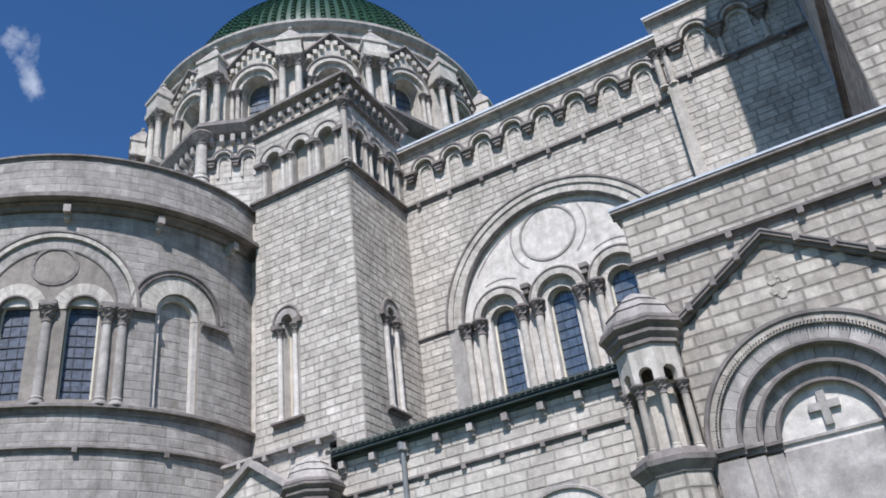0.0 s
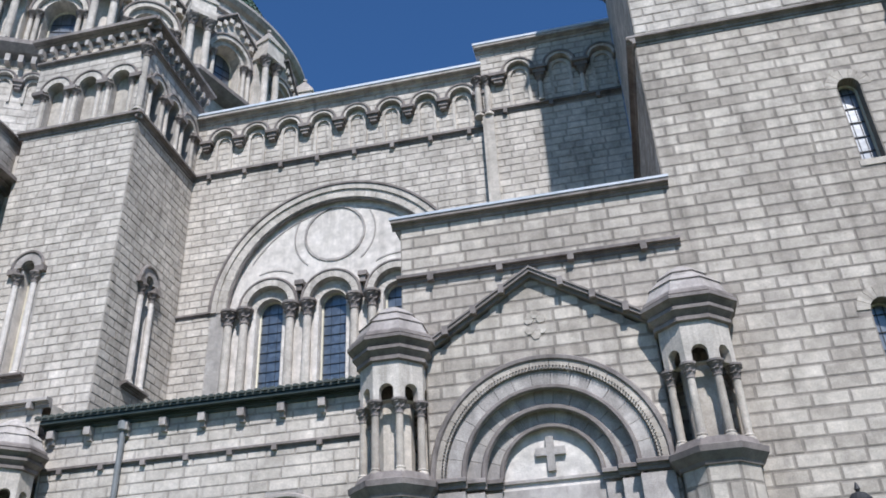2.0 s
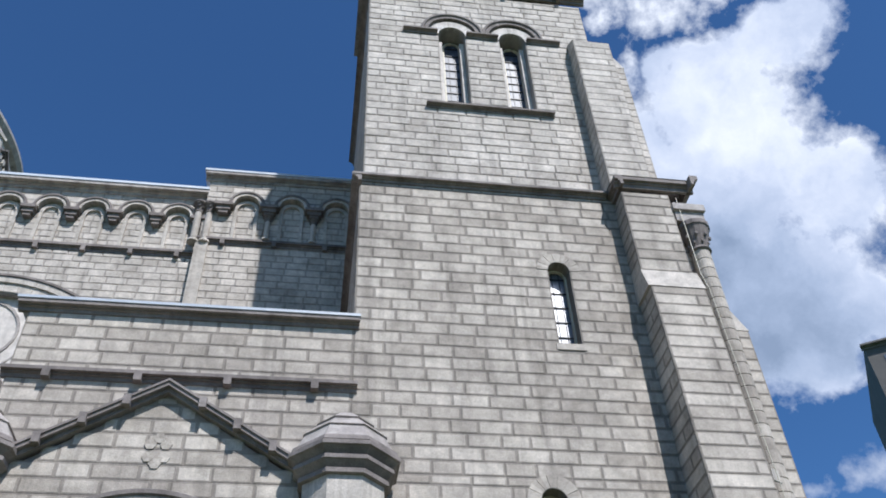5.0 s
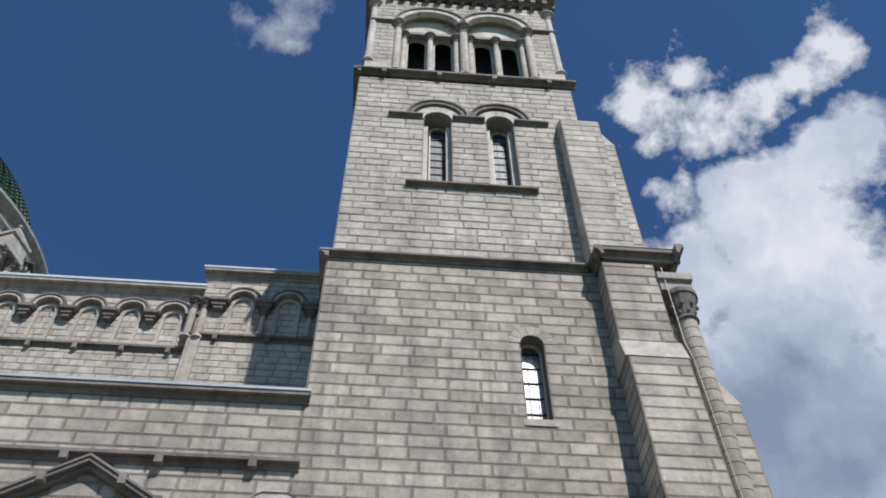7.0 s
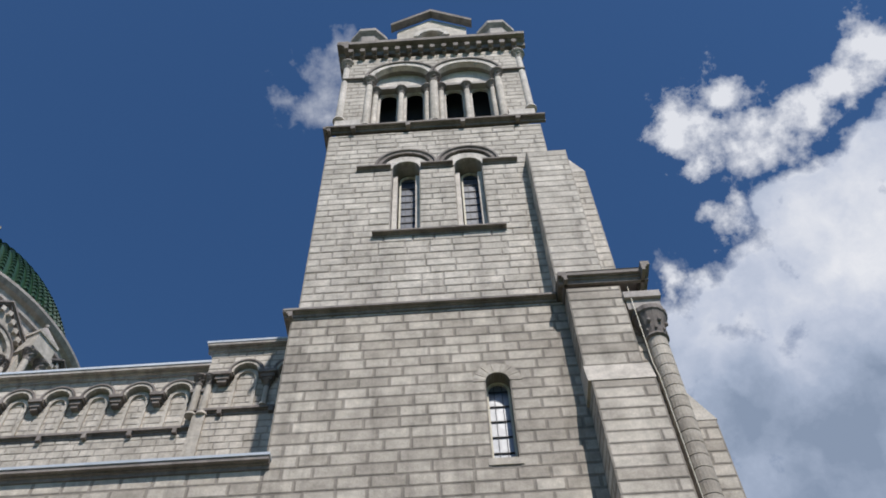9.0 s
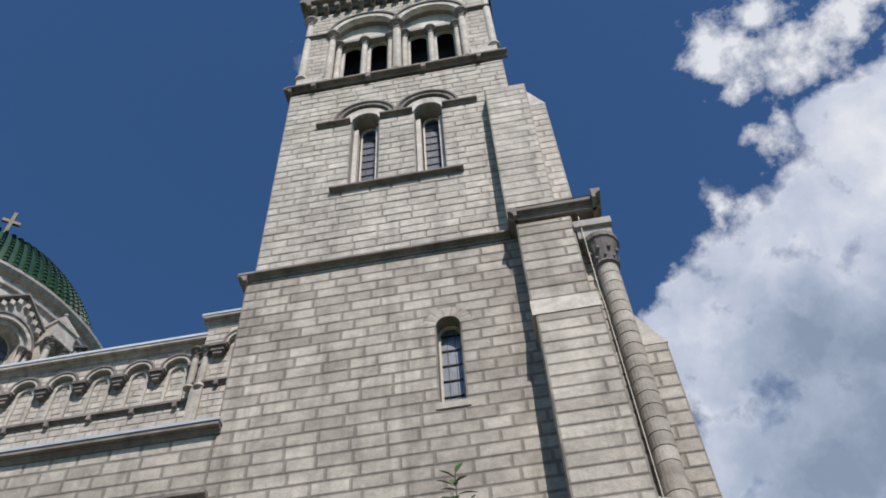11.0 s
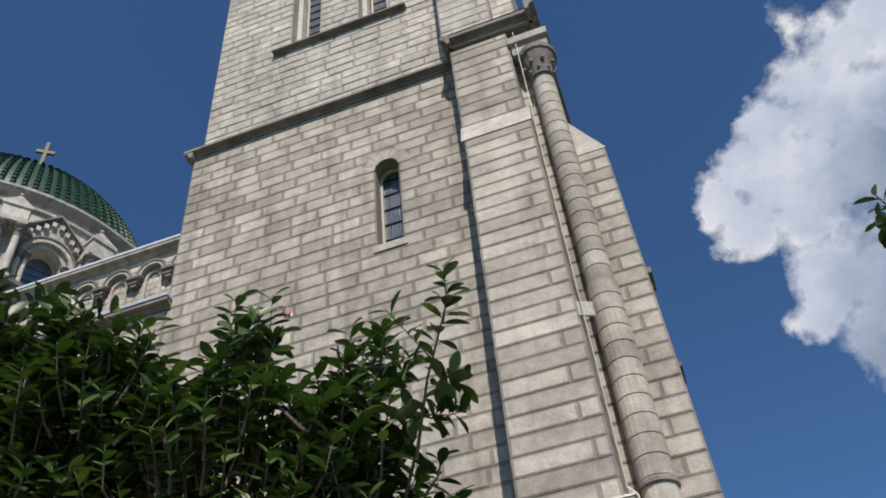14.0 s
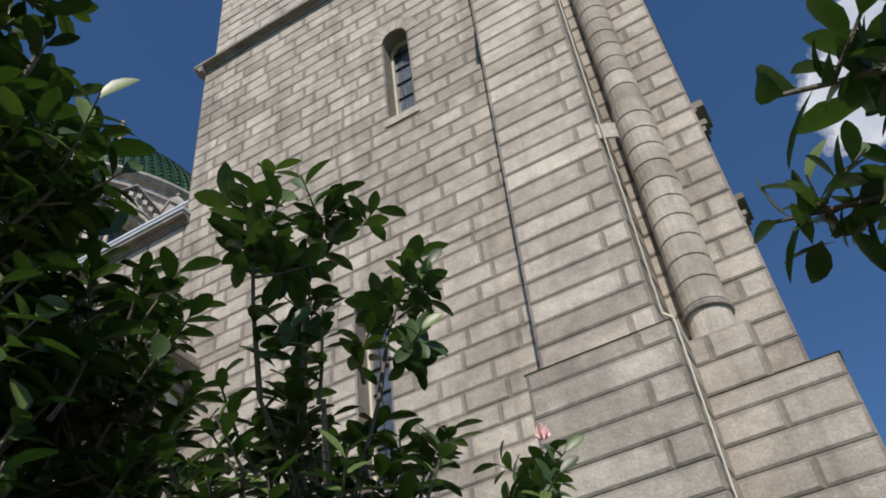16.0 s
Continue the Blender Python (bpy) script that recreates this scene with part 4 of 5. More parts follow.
# turrets
def turret(parent, x, y, scale=1.0, z=0.0):
    t = new("turret")
    t.parent = parent
    def zz(v):
        return z + v
    bm = bmesh.new()
    prism_n(bm, x, y, [(0.94, 0), (0.94, zz(7.02))])
    ped = part("pedestal", bm, MORTAR, t)
    for k in range(4, 9):
        a0, a1 = radians(22.5 + 45 * k), radians(67.5 + 45 * k)
        q0, q1 = Vector((x + 0.94 * math.cos(a0), y + 0.94 * math.sin(a0))), Vector((x + 0.94 * math.cos(a1), y + 0.94 * math.sin(a1)))
        e = q1 - q0
        g = Face((q0.x, q0.y), (e.x / e.length, e.y / e.length))
        for b0, b1 in ((zz(2.8), zz(5.2)), (zz(5.55), zz(7.0))):
            lay(g, courses(g, 0.0, e.length, b0, b1, [], rng, 0.46, length=(0.5, 0.8)), STONE, ped, ALL, 60)
    bm = bmesh.new()
    prism_n(bm, x, y, [(0.98, zz(5.15)), (1.04, zz(5.2)), (1.22, zz(5.42)), (1.24, zz(5.54)), (0.98, zz(5.62))])
    part("ledge", bm, TRIM_DARK, t)
    bm = bmesh.new()
    prism_n(bm, x, y, [(1.0, zz(6.96)), (1.03, zz(7.04)), (1.2, zz(7.22)), (1.22, zz(7.36)), (1.06, zz(7.42)), (0.98, zz(7.6))])
    part("ledge", bm, TRIM_DARK, t)
    bm = bmesh.new()
    prism_n(bm, x, y, [(0.5, zz(7.5)), (0.5, zz(9.6))])
    part("core", bm, STONE, t)
    # arcaded drum: a ring of eight panels, each with a small arch cut in its foot
    for k in range(8):
        a0, a1 = radians(22.5 + 45 * k), radians(67.5 + 45 * k)
        p0, p1 = Vector((x + 0.92 * math.cos(a0), y + 0.92 * math.sin(a0), 0)), Vector((x + 0.92 * math.cos(a1), y + 0.92 * math.sin(a1), 0))
        e = (p1 - p0)
        g = Face((p0.x, p0.y), (e.x / e.length, e.y / e.length))
        bm = bmesh.new()
        holed(bm, g, 0, e.length, zz(9.42), zz(10.55), [(e.length / 2, 0.19, zz(9.42), zz(9.70))], 0.0, 0.22)
        part("panel", bm, STONE_FAR, t)
        column(t, Face((x, y)), 0.83 * math.cos(a0), -0.83 * math.sin(a0), zz(7.55), zz(9.45), 0.105, STONE, TRIM_DARK)
    bm = bmesh.new()
    prism_n(bm, x, y, [(0.94, zz(10.5)), (1.02, zz(10.52)), (1.02, zz(10.62)), (0.96, zz(10.64)), (1.10, zz(10.76)), (1.14, zz(10.78)), (1.14, zz(10.87)), (1.05, zz(10.89)), (1.22, zz(11.02)), (1.28, zz(11.04)), (1.28, zz(11.13)), (1.16, zz(11.16)), (1.22, zz(11.18)), (1.2, zz(11.27)), (1.08, zz(11.36))])
    part("cornice", bm, TRIM_DARK, t)
    bm = bmesh.new()
    prism_n(bm, x, y, [(1.1, zz(11.34)), (0.94, zz(11.66)), (0.98, zz(11.68)), (0.64, zz(12.0)), (0.68, zz(12.03)), (0.32, zz(12.32)), (0.05, zz(12.46))])
    part("stone_roof", bm, TRIM, t)
    return t


turret(portal, -6.22, 20.45)
turret(portal, 1.60, 20.45)
moulding(portal, FRONT, PX0 - 0.1, 1.86, 13.38, 13.70, 0.22, TRIM_DARK, lumps=2.0)
bm = bmesh.new()
profile(bm, FRONT, PX0 - 0.25, 1.86, string_section(15.3, 15.62, 0.24))
part("parapet_moulding", bm, TRIM_DARK, portal)
bm = bmesh.new()
box(bm, FRONT, PX0 - 0.28, 1.88, 15.62, 15.70, -1.0, 0.27)
part("coping", bm, LEAD, portal, "lead-covered coping")
shell(portal, PX0, PX1 + 0.1, 21.3, 27.0, 0, 15.5, MORTAR, "s")


# ---- nave wall ----
nave = thing("nave_wall", "high nave wall of pale granite with a great arched window and an arcaded parapet", "church wall", kind="structure")
NF = Face((0, 31.2), (1, 0))
NX0, NX1, NC, NS = -19.3, -4.5, -11.75, 18.95
NR = 5.85
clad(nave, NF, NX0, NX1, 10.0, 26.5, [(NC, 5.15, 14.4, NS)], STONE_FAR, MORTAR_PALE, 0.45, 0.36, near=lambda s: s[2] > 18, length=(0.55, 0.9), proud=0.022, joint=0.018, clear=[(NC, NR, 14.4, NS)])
for ri, ro, d1 in ((5.15, 5.55, 0.04), (5.55, 5.85, 0.12)):
    bm = bmesh.new()
    ring(bm, NF, NC, NS, ri, ro, -0.4, d1, 31, gap=0.014)
    part("arch", bm, STONE_FAR, nave)
bm = bmesh.new()
roll_ring(bm, NF, NC, NS, 5.88, 0.09, 0.1, 44)
roll_ring(bm, NF, NC, NS, 5.12, 0.07, -0.1, 44)
part("hood_mould", bm, TRIM_DARK, nave)
# the recessed filling with its three lights and a plain disc
NM = -11.95
WN = [NM - 2.92, NM, NM + 2.92]
LIGHTS = [(c, 0.62, 14.3, NS - 0.1) for c in WN]
bm = bmesh.new()
holed(bm, NF, NC - 5.16, NC + 5.16, 14.2, NS + 5.2, LIGHTS, -0.3, 0.5)
part("window_filling", bm, SMOOTH, nave)
for c, o in zip(WN, LIGHTS):
    window(nave, NF, o, 0.7)
    for r0, r1, d0, d1 in ((0.63, 0.92, -0.45, -0.22), (0.98, 1.34, -0.35, 0.10)):
        bm = bmesh.new()
        ring(bm, NF, c, NS - (0.15 if r0 < 0.7 else 0.0), r0, r1, d0, d1, 11, gap=0.012)
        part("arch", bm, STONE_FAR, nave)
    bm = bmesh.new()
    roll_ring(bm, NF, c, NS, 1.34, 0.07, 0.08, 22)
    part("hood_mould", bm, TRIM_DARK, nave)
for c in (-4.75, -4.0, -1.86, -1.06, 1.06, 1.86, 4.0, 4.75):
    column(nave, NF, NM + c, 0.0, 14.3, NS, 0.20, STONE_FAR, TRIM_DARK)
for c in WN:
    for s in (-1, 1):
        bm = bmesh.new()
        box(bm, NF, c + s * 0.73 - 0.10, c + s * 0.73 + 0.10, 14.3, NS - 0.1, -0.5, -0.2)
        part("jamb", bm, SMOOTH, nave)
for c in (-1.46, 1.46):
    bm = bmesh.new()
    box(bm, NF, NM + c - 0.2, NM + c + 0.2, NS + 0.78, NS + 1.0, -0.25, 0.22)
    box(bm, NF, NM + c - 0.13, NM + c + 0.13, NS + 0.5, NS + 0.78, -0.25, 0.14)
    part("carved_boss", bm, TRIM_DARK, nave)
bm = bmesh.new()
ring(bm, NF, NM, 22.4, 1.36, 1.47, -0.35, -0.25, 24, 0, 360, gap=0.01, sub=1)
part("round_moulding", bm, TRIM, nave)
for s in (-1, 1):
    bm = bmesh.new()
    ring(bm, NF, NM + s * 2.92, NS, 1.9, 1.96, -0.35, -0.27, 10, 70 if s > 0 else 60, 120 if s > 0 else 110)
    ring(bm, NF, NM, 22.4, 1.9, 1.96, -0.35, -0.27, 10, -50 if s > 0 else 150, 30 if s > 0 else 230)
    ring(bm, NF, NC, NS, 4.75, 4.81, -0.35, -0.27, 14, 30 if s > 0 else 100, 80 if s > 0 else 150)
    part("carved_line", bm, TRIM, nave)
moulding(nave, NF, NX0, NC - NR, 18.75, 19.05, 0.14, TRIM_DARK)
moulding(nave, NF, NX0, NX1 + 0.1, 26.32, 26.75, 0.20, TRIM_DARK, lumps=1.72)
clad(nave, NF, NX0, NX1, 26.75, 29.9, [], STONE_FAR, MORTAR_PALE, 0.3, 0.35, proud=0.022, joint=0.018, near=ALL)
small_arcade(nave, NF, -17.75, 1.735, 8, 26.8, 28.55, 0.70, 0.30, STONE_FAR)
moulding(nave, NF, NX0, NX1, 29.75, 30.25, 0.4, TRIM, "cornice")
bm = bmesh.new()
box(bm, NF, NX0, NX1, 30.25, 30.38, -1.5, 0.44)
part("coping", bm, LEAD, nave, "lead-covered coping")
# the bay next to the tower stands a little forward and higher
JF = Face((0, 30.85), (1, 0))
clad(nave, JF, -4.55, 1.8, 14.0, 31.2, [], STONE_FAR, MORTAR_PALE, 0.3, 0.36, length=(0.55, 0.9), proud=0.022, joint=0.018, near=lambda s: s[2] > 21)
for u in (-4.3, -4.75):
    column(nave, JF, u, 0.05, 27.0, 29.3, 0.16, STONE_FAR, TRIM_DARK)
bm = bmesh.new()
box(bm, JF, -4.62, -4.1, 14.0, 27.0, 0.0, 0.14)
part("pilaster", bm, STONE_FAR, nave)
moulding(nave, JF, -4.6, 1.8, 26.9, 27.3, 0.2, TRIM_DARK, lumps=1.9)
small_arcade(nave, JF, -2.75, 1.95, 3, 27.3, 29.2, 0.72, 0.36, STONE_FAR)
for u in (-1.78, 0.17):
    column(nave, JF, u, 0.12, 27.3, 28.75, 0.12, STONE_FAR, TRIM_DARK)
moulding(nave, JF, -4.75, 1.8, 30.75, 31.2, 0.35, TRIM, "cornice")
bm = bmesh.new()
box(bm, JF, -4.8, 1.8, 31.2, 31.32, -2.0, 0.38)
part("coping", bm, LEAD, nave, "lead-covered coping")
shell(nave, -19.3, 1.7, 31.8, 36.0, 8, 30.2, MORTAR_PALE, "s")

# ---- stair tower ----
stair = thing("stair_tower", "square stair tower of pale granite with an open arcaded top stage", "tower", kind="structure")
SX0, SX1, SY = -25.0, -19.3, 26.0
SF, SR = Face((0, SY), (1, 0)), Face((SX1, SY), (0, 1))
wf, wr = (-23.1, 0.30, 14.7, 19.4), (2.55, 0.30, 14.7, 19.4)
for f, u0, u1, w, in ((SF, SX0, SX1, wf), (SR, 0.0, 5.2, wr)):
    clad(stair, f, u0, u1, 10.0, 26.4, [w], STONE_FAR, MORTAR_PALE, 0.6, 0.36, near=(lambda s: s[2] > 13) if f is SF else (lambda s: s[2] > 13), limit=300, length=(0.5, 0.85), proud=0.022, joint=0.018, clear=[(w[0], 0.62, 14.5, 19.5)])
    bm = bmesh.new()
    ring(bm, f, w[0], w[3] + 0.05, 0.30, 0.66, -0.1, 0.16, 9, gap=0.012)
    part("arch", bm, TRIM, stair)
    bm = bmesh.new()
    roll_ring(bm, f, w[0], w[3] + 0.05, 0.70, 0.07, 0.16)
    for s in (-1, 1):
        box(bm, f, w[0] + s * 0.62 - 0.22, w[0] + s * 0.62 + 0.22, 19.15, 19.4, 0.0, 0.24)
    part("hood_mould", bm, TRIM_DARK, stair)
    for s in (-0.42, 0.42):
        column(stair, f, w[0] + s, 0.08, 14.7, 19.15, 0.13, SMOOTH, TRIM_DARK)
    bm = bmesh.new()
    for s in (-1, 1):
        box(bm, f, w[0] + s * 0.46 - 0.17, w[0] + s * 0.46 + 0.17, 14.7, 19.4, -0.5, -0.03)
    part("jamb", bm, SMOOTH, stair)
    window(stair, f, w, 0.55)
    moulding(stair, f, w[0] - 0.85, w[0] + 0.85, 14.4, 14.72, 0.30, TRIM_DARK, "sill")
    moulding(stair, f, u0 - 0.2, u1 + (0.2 if f is SF else 0), 26.3, 26.75, 0.26, TRIM_DARK)
    # open arcade of the top stage
    n = 3
    span = (u1 - u0) - 0.7
    step = span / n
    arches = [(u0 + 0.35 + (i + 0.5) * step, step * 0.27, 26.8, 29.0) for i in range(n)]
    clad(stair, f, u0, u1, 26.75, 30.8, arches, STONE_FAR, MORTAR_PALE, 0.5, 0.36, clear=[(a[0], step * 0.46, 26.8, 29.0) for a in arches])
    for a in arches:
        bm = bmesh.new()
        ring(bm, f, a[0], 29.0, step * 0.27, step * 0.45, -0.1, 0.12, 9, gap=0.012)
        part("arch", bm, STONE_FAR, stair)
        bm = bmesh.new()
        roll_ring(bm, f, a[0], 29.0, step * 0.47, 0.06, 0.12, 14)
        part("hood_mould", bm, TRIM_DARK, stair)
        for s in (-1, 1):
            column(stair, f, a[0] + s * step * 0.36, 0.02, 26.8, 28.85, 0.11, STONE_FAR, TRIM_DARK)
    for i in range(n + 1):
        bm = bmesh.new()
        u = u0 + 0.35 + i * step
        box(bm, f, u - 0.3, u + 0.3, 28.8, 29.0, 0.0, 0.26)
        part("impost", bm, TRIM_DARK, stair)
    moulding(stair, f, u0 - 0.1, u1 + 0.05, 30.55, 30.9, 0.2, TRIM_DARK)
    bm = bmesh.new()
    box(bm, f, u0, u1, 30.9, 31.5, -0.3, 0.0)
    part("frieze", bm, STONE_FAR, stair)
    m = 10
    if f is SF:
        bm = bmesh.new()
        box(bm, f, u0, u1, 26.75, 30.8, -0.55, -0.42)
        part("arcade_back", bm, STONE_FAR, stair)
    for i in range(m):
        bm = bmesh.new()
        u = u0 + 0.1 + i * (u1 - u0 - 0.2) / (m - 1)
        box(bm, f, u - 0.09, u + 0.09, 31.25, 31.55, 0.0, 0.42)
        box(bm, f, u - 0.08, u + 0.08, 31.08, 31.25, 0.0, 0.22)
        part("modillion", bm, TRIM, stair)
    moulding(stair, f, u0 - 0.4, u1 + 0.4, 31.55, 32.2, 0.52, TRIM_DARK, "cornice")
column(stair, SF, SX1 - 0.05, 0.05, 26.8, 30.6, 0.17, STONE_FAR, TRIM_DARK)
shell(stair, SX0 - 0.4, SX1 + 0.4, SY - 0.4, 31.2, 32.1, 32.24, LEAD, "", "roof")
# black box inside the stair tower paints the shade behind its arcade
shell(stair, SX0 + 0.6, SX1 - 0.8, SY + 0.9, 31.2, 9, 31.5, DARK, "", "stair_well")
STL = Face((SX0, 31.2), (0, -1))
clad(stair, STL, 0, 5.2, 20.0, 30.9, [], STONE_FAR, MORTAR_PALE)

# ---- aisle ----
aisle = thing("aisle", "low side aisle of pale granite under a dark tiled lean-to roof", "church wall", kind="structure")
AF = Face((0, 25.3), (1, 0))
BLIND = [(-15.2, 0.95, 4.0, 7.2), (-11.25, 1.25, 4.0, 6.9)]
clad(aisle, AF, -20.2, PX0, 0.0, 12.0, BLIND, STONE_FAR, MORTAR_PALE, 0.5, 0.38, near=lambda s: s[2] > 7, length=(0.65, 1.05), proud=0.022, joint=0.018, clear=[(-15.2, 1.7, 4, 7.2), (-11.25, 2.05, 4, 6.9)])
for cu, w, s, p in BLIND:
    bm = bmesh.new()
    ring(bm, AF, cu, p, w, w + 0.65, -0.2, 0.03, 13, gap=0.012)
    part("arch", bm, SMOOTH, aisle)
    bm = bmesh.new()
    roll_ring(bm, AF, cu, p, w + 0.72, 0.09, 0.05)
    part("hood_mould", bm, TRIM, aisle)
    window(aisle, AF, (cu, w, s, p), 0.48)
moulding(aisle, AF, -20.2, PX0, 10.35, 10.62, 0.14, TRIM_DARK, lumps=1.5)
for i in range(10):
    bm = bmesh.new()
    u = -19.9 + i * 1.42
    box(bm, AF, u - 0.12, u + 0.12, 11.62, 11.9, 0.0, 0.34)
    box(bm, AF, u - 0.09, u + 0.09, 11.44, 11.62, 0.0, 0.18)
    part("bracket", bm, TRIM, aisle)
moulding(aisle, AF, -20.3, PX0, 11.86, 12.2, 0.5, GUTTER, "gutter")
bm = bmesh.new()
solid(bm, [(-20.4, 24.75, 12.2), (PX0, 24.75, 12.2), (PX0, 31.2, 13.9), (-20.4, 31.2, 13.9)], [(-20.4, 24.75, 12.3), (PX0, 24.75, 12.3), (PX0, 31.2, 14.0), (-20.4, 31.2, 14.0)])
roof = part("roof", bm, ROOF, aisle, "dark tiled lean-to roof")
bm = bmesh.new()
for i in range(52):
    x = -20.3 + i * 0.272
    n = 6
    rows = []
    for y, z in ((24.68, 12.28), (31.1, 13.98)):
        rows.append([bm.verts.new((x + 0.11 * math.cos(math.pi * k / n), y, z + 0.11 * math.sin(math.pi * k / n))) for k in range(n + 1)])
    for k in range(n):
        bm.faces.new((rows[0][k], rows[1][k], rows[1][k + 1], rows[0][k + 1]))
    bm.faces.new(rows[0][::-1])
tagged(part("tile_rows", bm, ROOF, roof), kind="stuff")
shell(aisle, -20.2, PX0, 26.0, 31.2, 0, 12.1, MORTAR_PALE, "s")
pipe = new("downpipe")
pipe.parent = aisle
bm = bmesh.new()
prism_n(bm, -17.15, 25.1, [(0.10, 0.1), (0.10, 11.6), (0.2, 11.65), (0.2, 11.95)], 10)
for z in (3.0, 6.0, 9.0):
    prism_n(bm, -17.15, 25.1, [(0.13, z), (0.13, z + 0.12)], 10)
part("pipe", bm, PIPE, pipe, "grey metal downpipe")

# the farther portal, below the stair tower
far = thing("far_portal", "gabled granite side porch with a round arch and a small turret", "portal", kind="structure")
QF = Face((0, 24.3), (1, 0))
QC = -23.7
clad(far, Face((0, 24.75), (1, 0)), -26.6, -20.2, 0.0, 12.75, [], STONE_FAR, MORTAR_PALE, 0.4, 0.38)
moulding(far, Face((0, 24.75), (1, 0)), -26.6, -19.9, 12.6, 13.0, 0.3, TRIM, lumps=1.3)
shell(far, -26.6, -20.2, 25.2, 26.2, 0, 13.0, STONE_FAR, "s")


def far_gable(v):
    k = 2.35 if v < 10.8 else max(0.0, (12.45 - v) / 1.65) * 2.35
    return (QC - k, QC + k)


bm = bmesh.new()
holed(bm, QF, QC - 2.35, QC + 2.35, 0, 10.8, [(QC, 1.5, 0, 7.9)], 0, 0.4)
bm.faces.new([bm.verts.new(QF(*p, 0)) for p in ((QC - 2.35, 10.8), (QC + 2.35, 10.8), (QC, 12.45))])
qw = part("wall", bm, MORTAR_PALE, far)
lay(QF, courses(QF, 0, 0, 0, 12.4, [(QC, 2.2, 0, 7.9)], rng, 0.38, shape=far_gable), STONE_FAR, qw)
for ri, ro, d0, d1 in ((1.9, 2.2, 0, 0.08), (1.5, 1.85, -0.3, 0.0), (1.1, 1.45, -0.6, -0.25)):
    bm = bmesh.new()
    ring(bm, QF, QC, 7.9, ri, ro, d0, d1, 13, gap=0.012)
    part("arch", bm, TRIM, far)
bm = bmesh.new()
box(bm, QF, QC - 1.6, QC + 1.6, 0, 10.0, -0.9, -0.6)
part("tympanum", bm, SMOOTH, far)
for s in (-1, 1):
    bm = bmesh.new()
    a, b = (QC + s * 2.5, 10.7), (QC, 12.45)
    pts = [a, b, (b[0], b[1] + 0.3), (a[0], a[1] + 0.3)]
    pts = pts if s < 0 else pts[::-1]
    solid(bm, [QF(*p, -0.5) for p in pts], [QF(*p, 0.3) for p in pts])
    part("gable_coping", bm, TRIM, far)
turret(far, -20.7, 24.2, z=-0.3)
turret(far, -26.7, 24.2, z=-0.3)

# ---- transept apse ----
apse = thing("transept_apse", "round transept apse of granite with paired arched windows under a deep cornice", "apse", kind="structure")
AC, ARAD = (-35.3, 25.3), 9.7
CF = Face(centre=AC, r=ARAD)


def arc(deg):
    return radians(deg) * ARAD


pairs, blinds = [], []
PAIRS, NICHES, ASP = (40.8, -20.4), (71.6, 10.2), 19.25
for mid in PAIRS:
    pairs += [(arc(mid) - 1.32, 0.64, 15.1, 19.0), (arc(mid) + 1.32, 0.64, 15.1, 19.0)]
for mid in NICHES:
    blinds.append((arc(mid), 1.02, 14.9, 19.35))
clear = [(arc(m), 3.1, 14.7, ASP) for m in PAIRS] + [(b[0], 2.15, 19.3, 19.3) for b in blinds]
clad(apse, CF, arc(-60), arc(105), 0.0, 23.75, pairs + blinds, STONE_GREY, MORTAR, 0.5, 0.37, near=lambda s: s[0] > arc(20) and s[2] > 11, length=(0.55, 0.95), proud=0.012, joint=0.016, clear=clear)
for mid in PAIRS:
    cu = arc(mid)
    for s in (-1, 1):
        bm = bmesh.new()
        u0, u1 = sorted((cu + s * 1.98, cu + s * 3.1))
        box(bm, CF, u0, u1, 14.7, ASP, -0.3, -0.08)
        part("pier", bm, STONE_GREY, apse)
    bm = bmesh.new()
    ring(bm, CF, cu, ASP, 2.62, 3.12, -0.3, 0.06, 21, gap=0.012)
    part("arch", bm, STONE_GREY, apse)
    bm = bmesh.new()
    ring(bm, CF, cu, ASP, 3.13, 3.38, -0.1, 0.20, 25, gap=0.012)
    part("arch", bm, STONE_FAR, apse)
    bm = bmesh.new()
    roll_ring(bm, CF, cu, ASP, 3.40, 0.08, 0.18)
    roll_ring(bm, CF, cu, ASP, 2.60, 0.06, 0.0)
    part("hood_mould", bm, TRIM_DARK, apse)
    bm = bmesh.new()
    ring(bm, CF, cu, ASP, 0.0, 2.62, -0.3, -0.05, 18, sub=1)
    part("tympanum", bm, SMOOTH, apse)
    bm = bmesh.new()
    ring(bm, CF, cu, 21.05, 0.80, 0.96, -0.05, 0.05, 18, 0, 360, gap=0.01, sub=1)
    part("round_moulding", bm, TRIM_DARK, apse)
    for s in (-1.32, 1.32):
        bm = bmesh.new()
        ring(bm, CF, cu + s, 19.0, 0.64, 1.22, -0.3, 0.05, 11, gap=0.012)
        part("arch", bm, STONE_FAR, apse)
        bm = bmesh.new()
        roll_ring(bm, CF, cu + s, 19.0, 0.66, 0.06, 0.03, 16)
        part("arch_mould", bm, TRIM_DARK, apse)
    for s in (-2.86, -2.26, 0.0, 2.26, 2.86):
        column(apse, CF, cu + s, 0.05, 14.85, 19.1, 0.2, STONE_GREY, TRIM_DARK)
        bm = bmesh.new()
        box(bm, CF, cu + s - 0.33, cu + s + 0.33, 19.08, 19.28, -0.2, 0.36, 1)
        part("impost", bm, TRIM_DARK, apse)
for o in pairs:
    window(apse, CF, o, 0.42, GLASS_DULL)
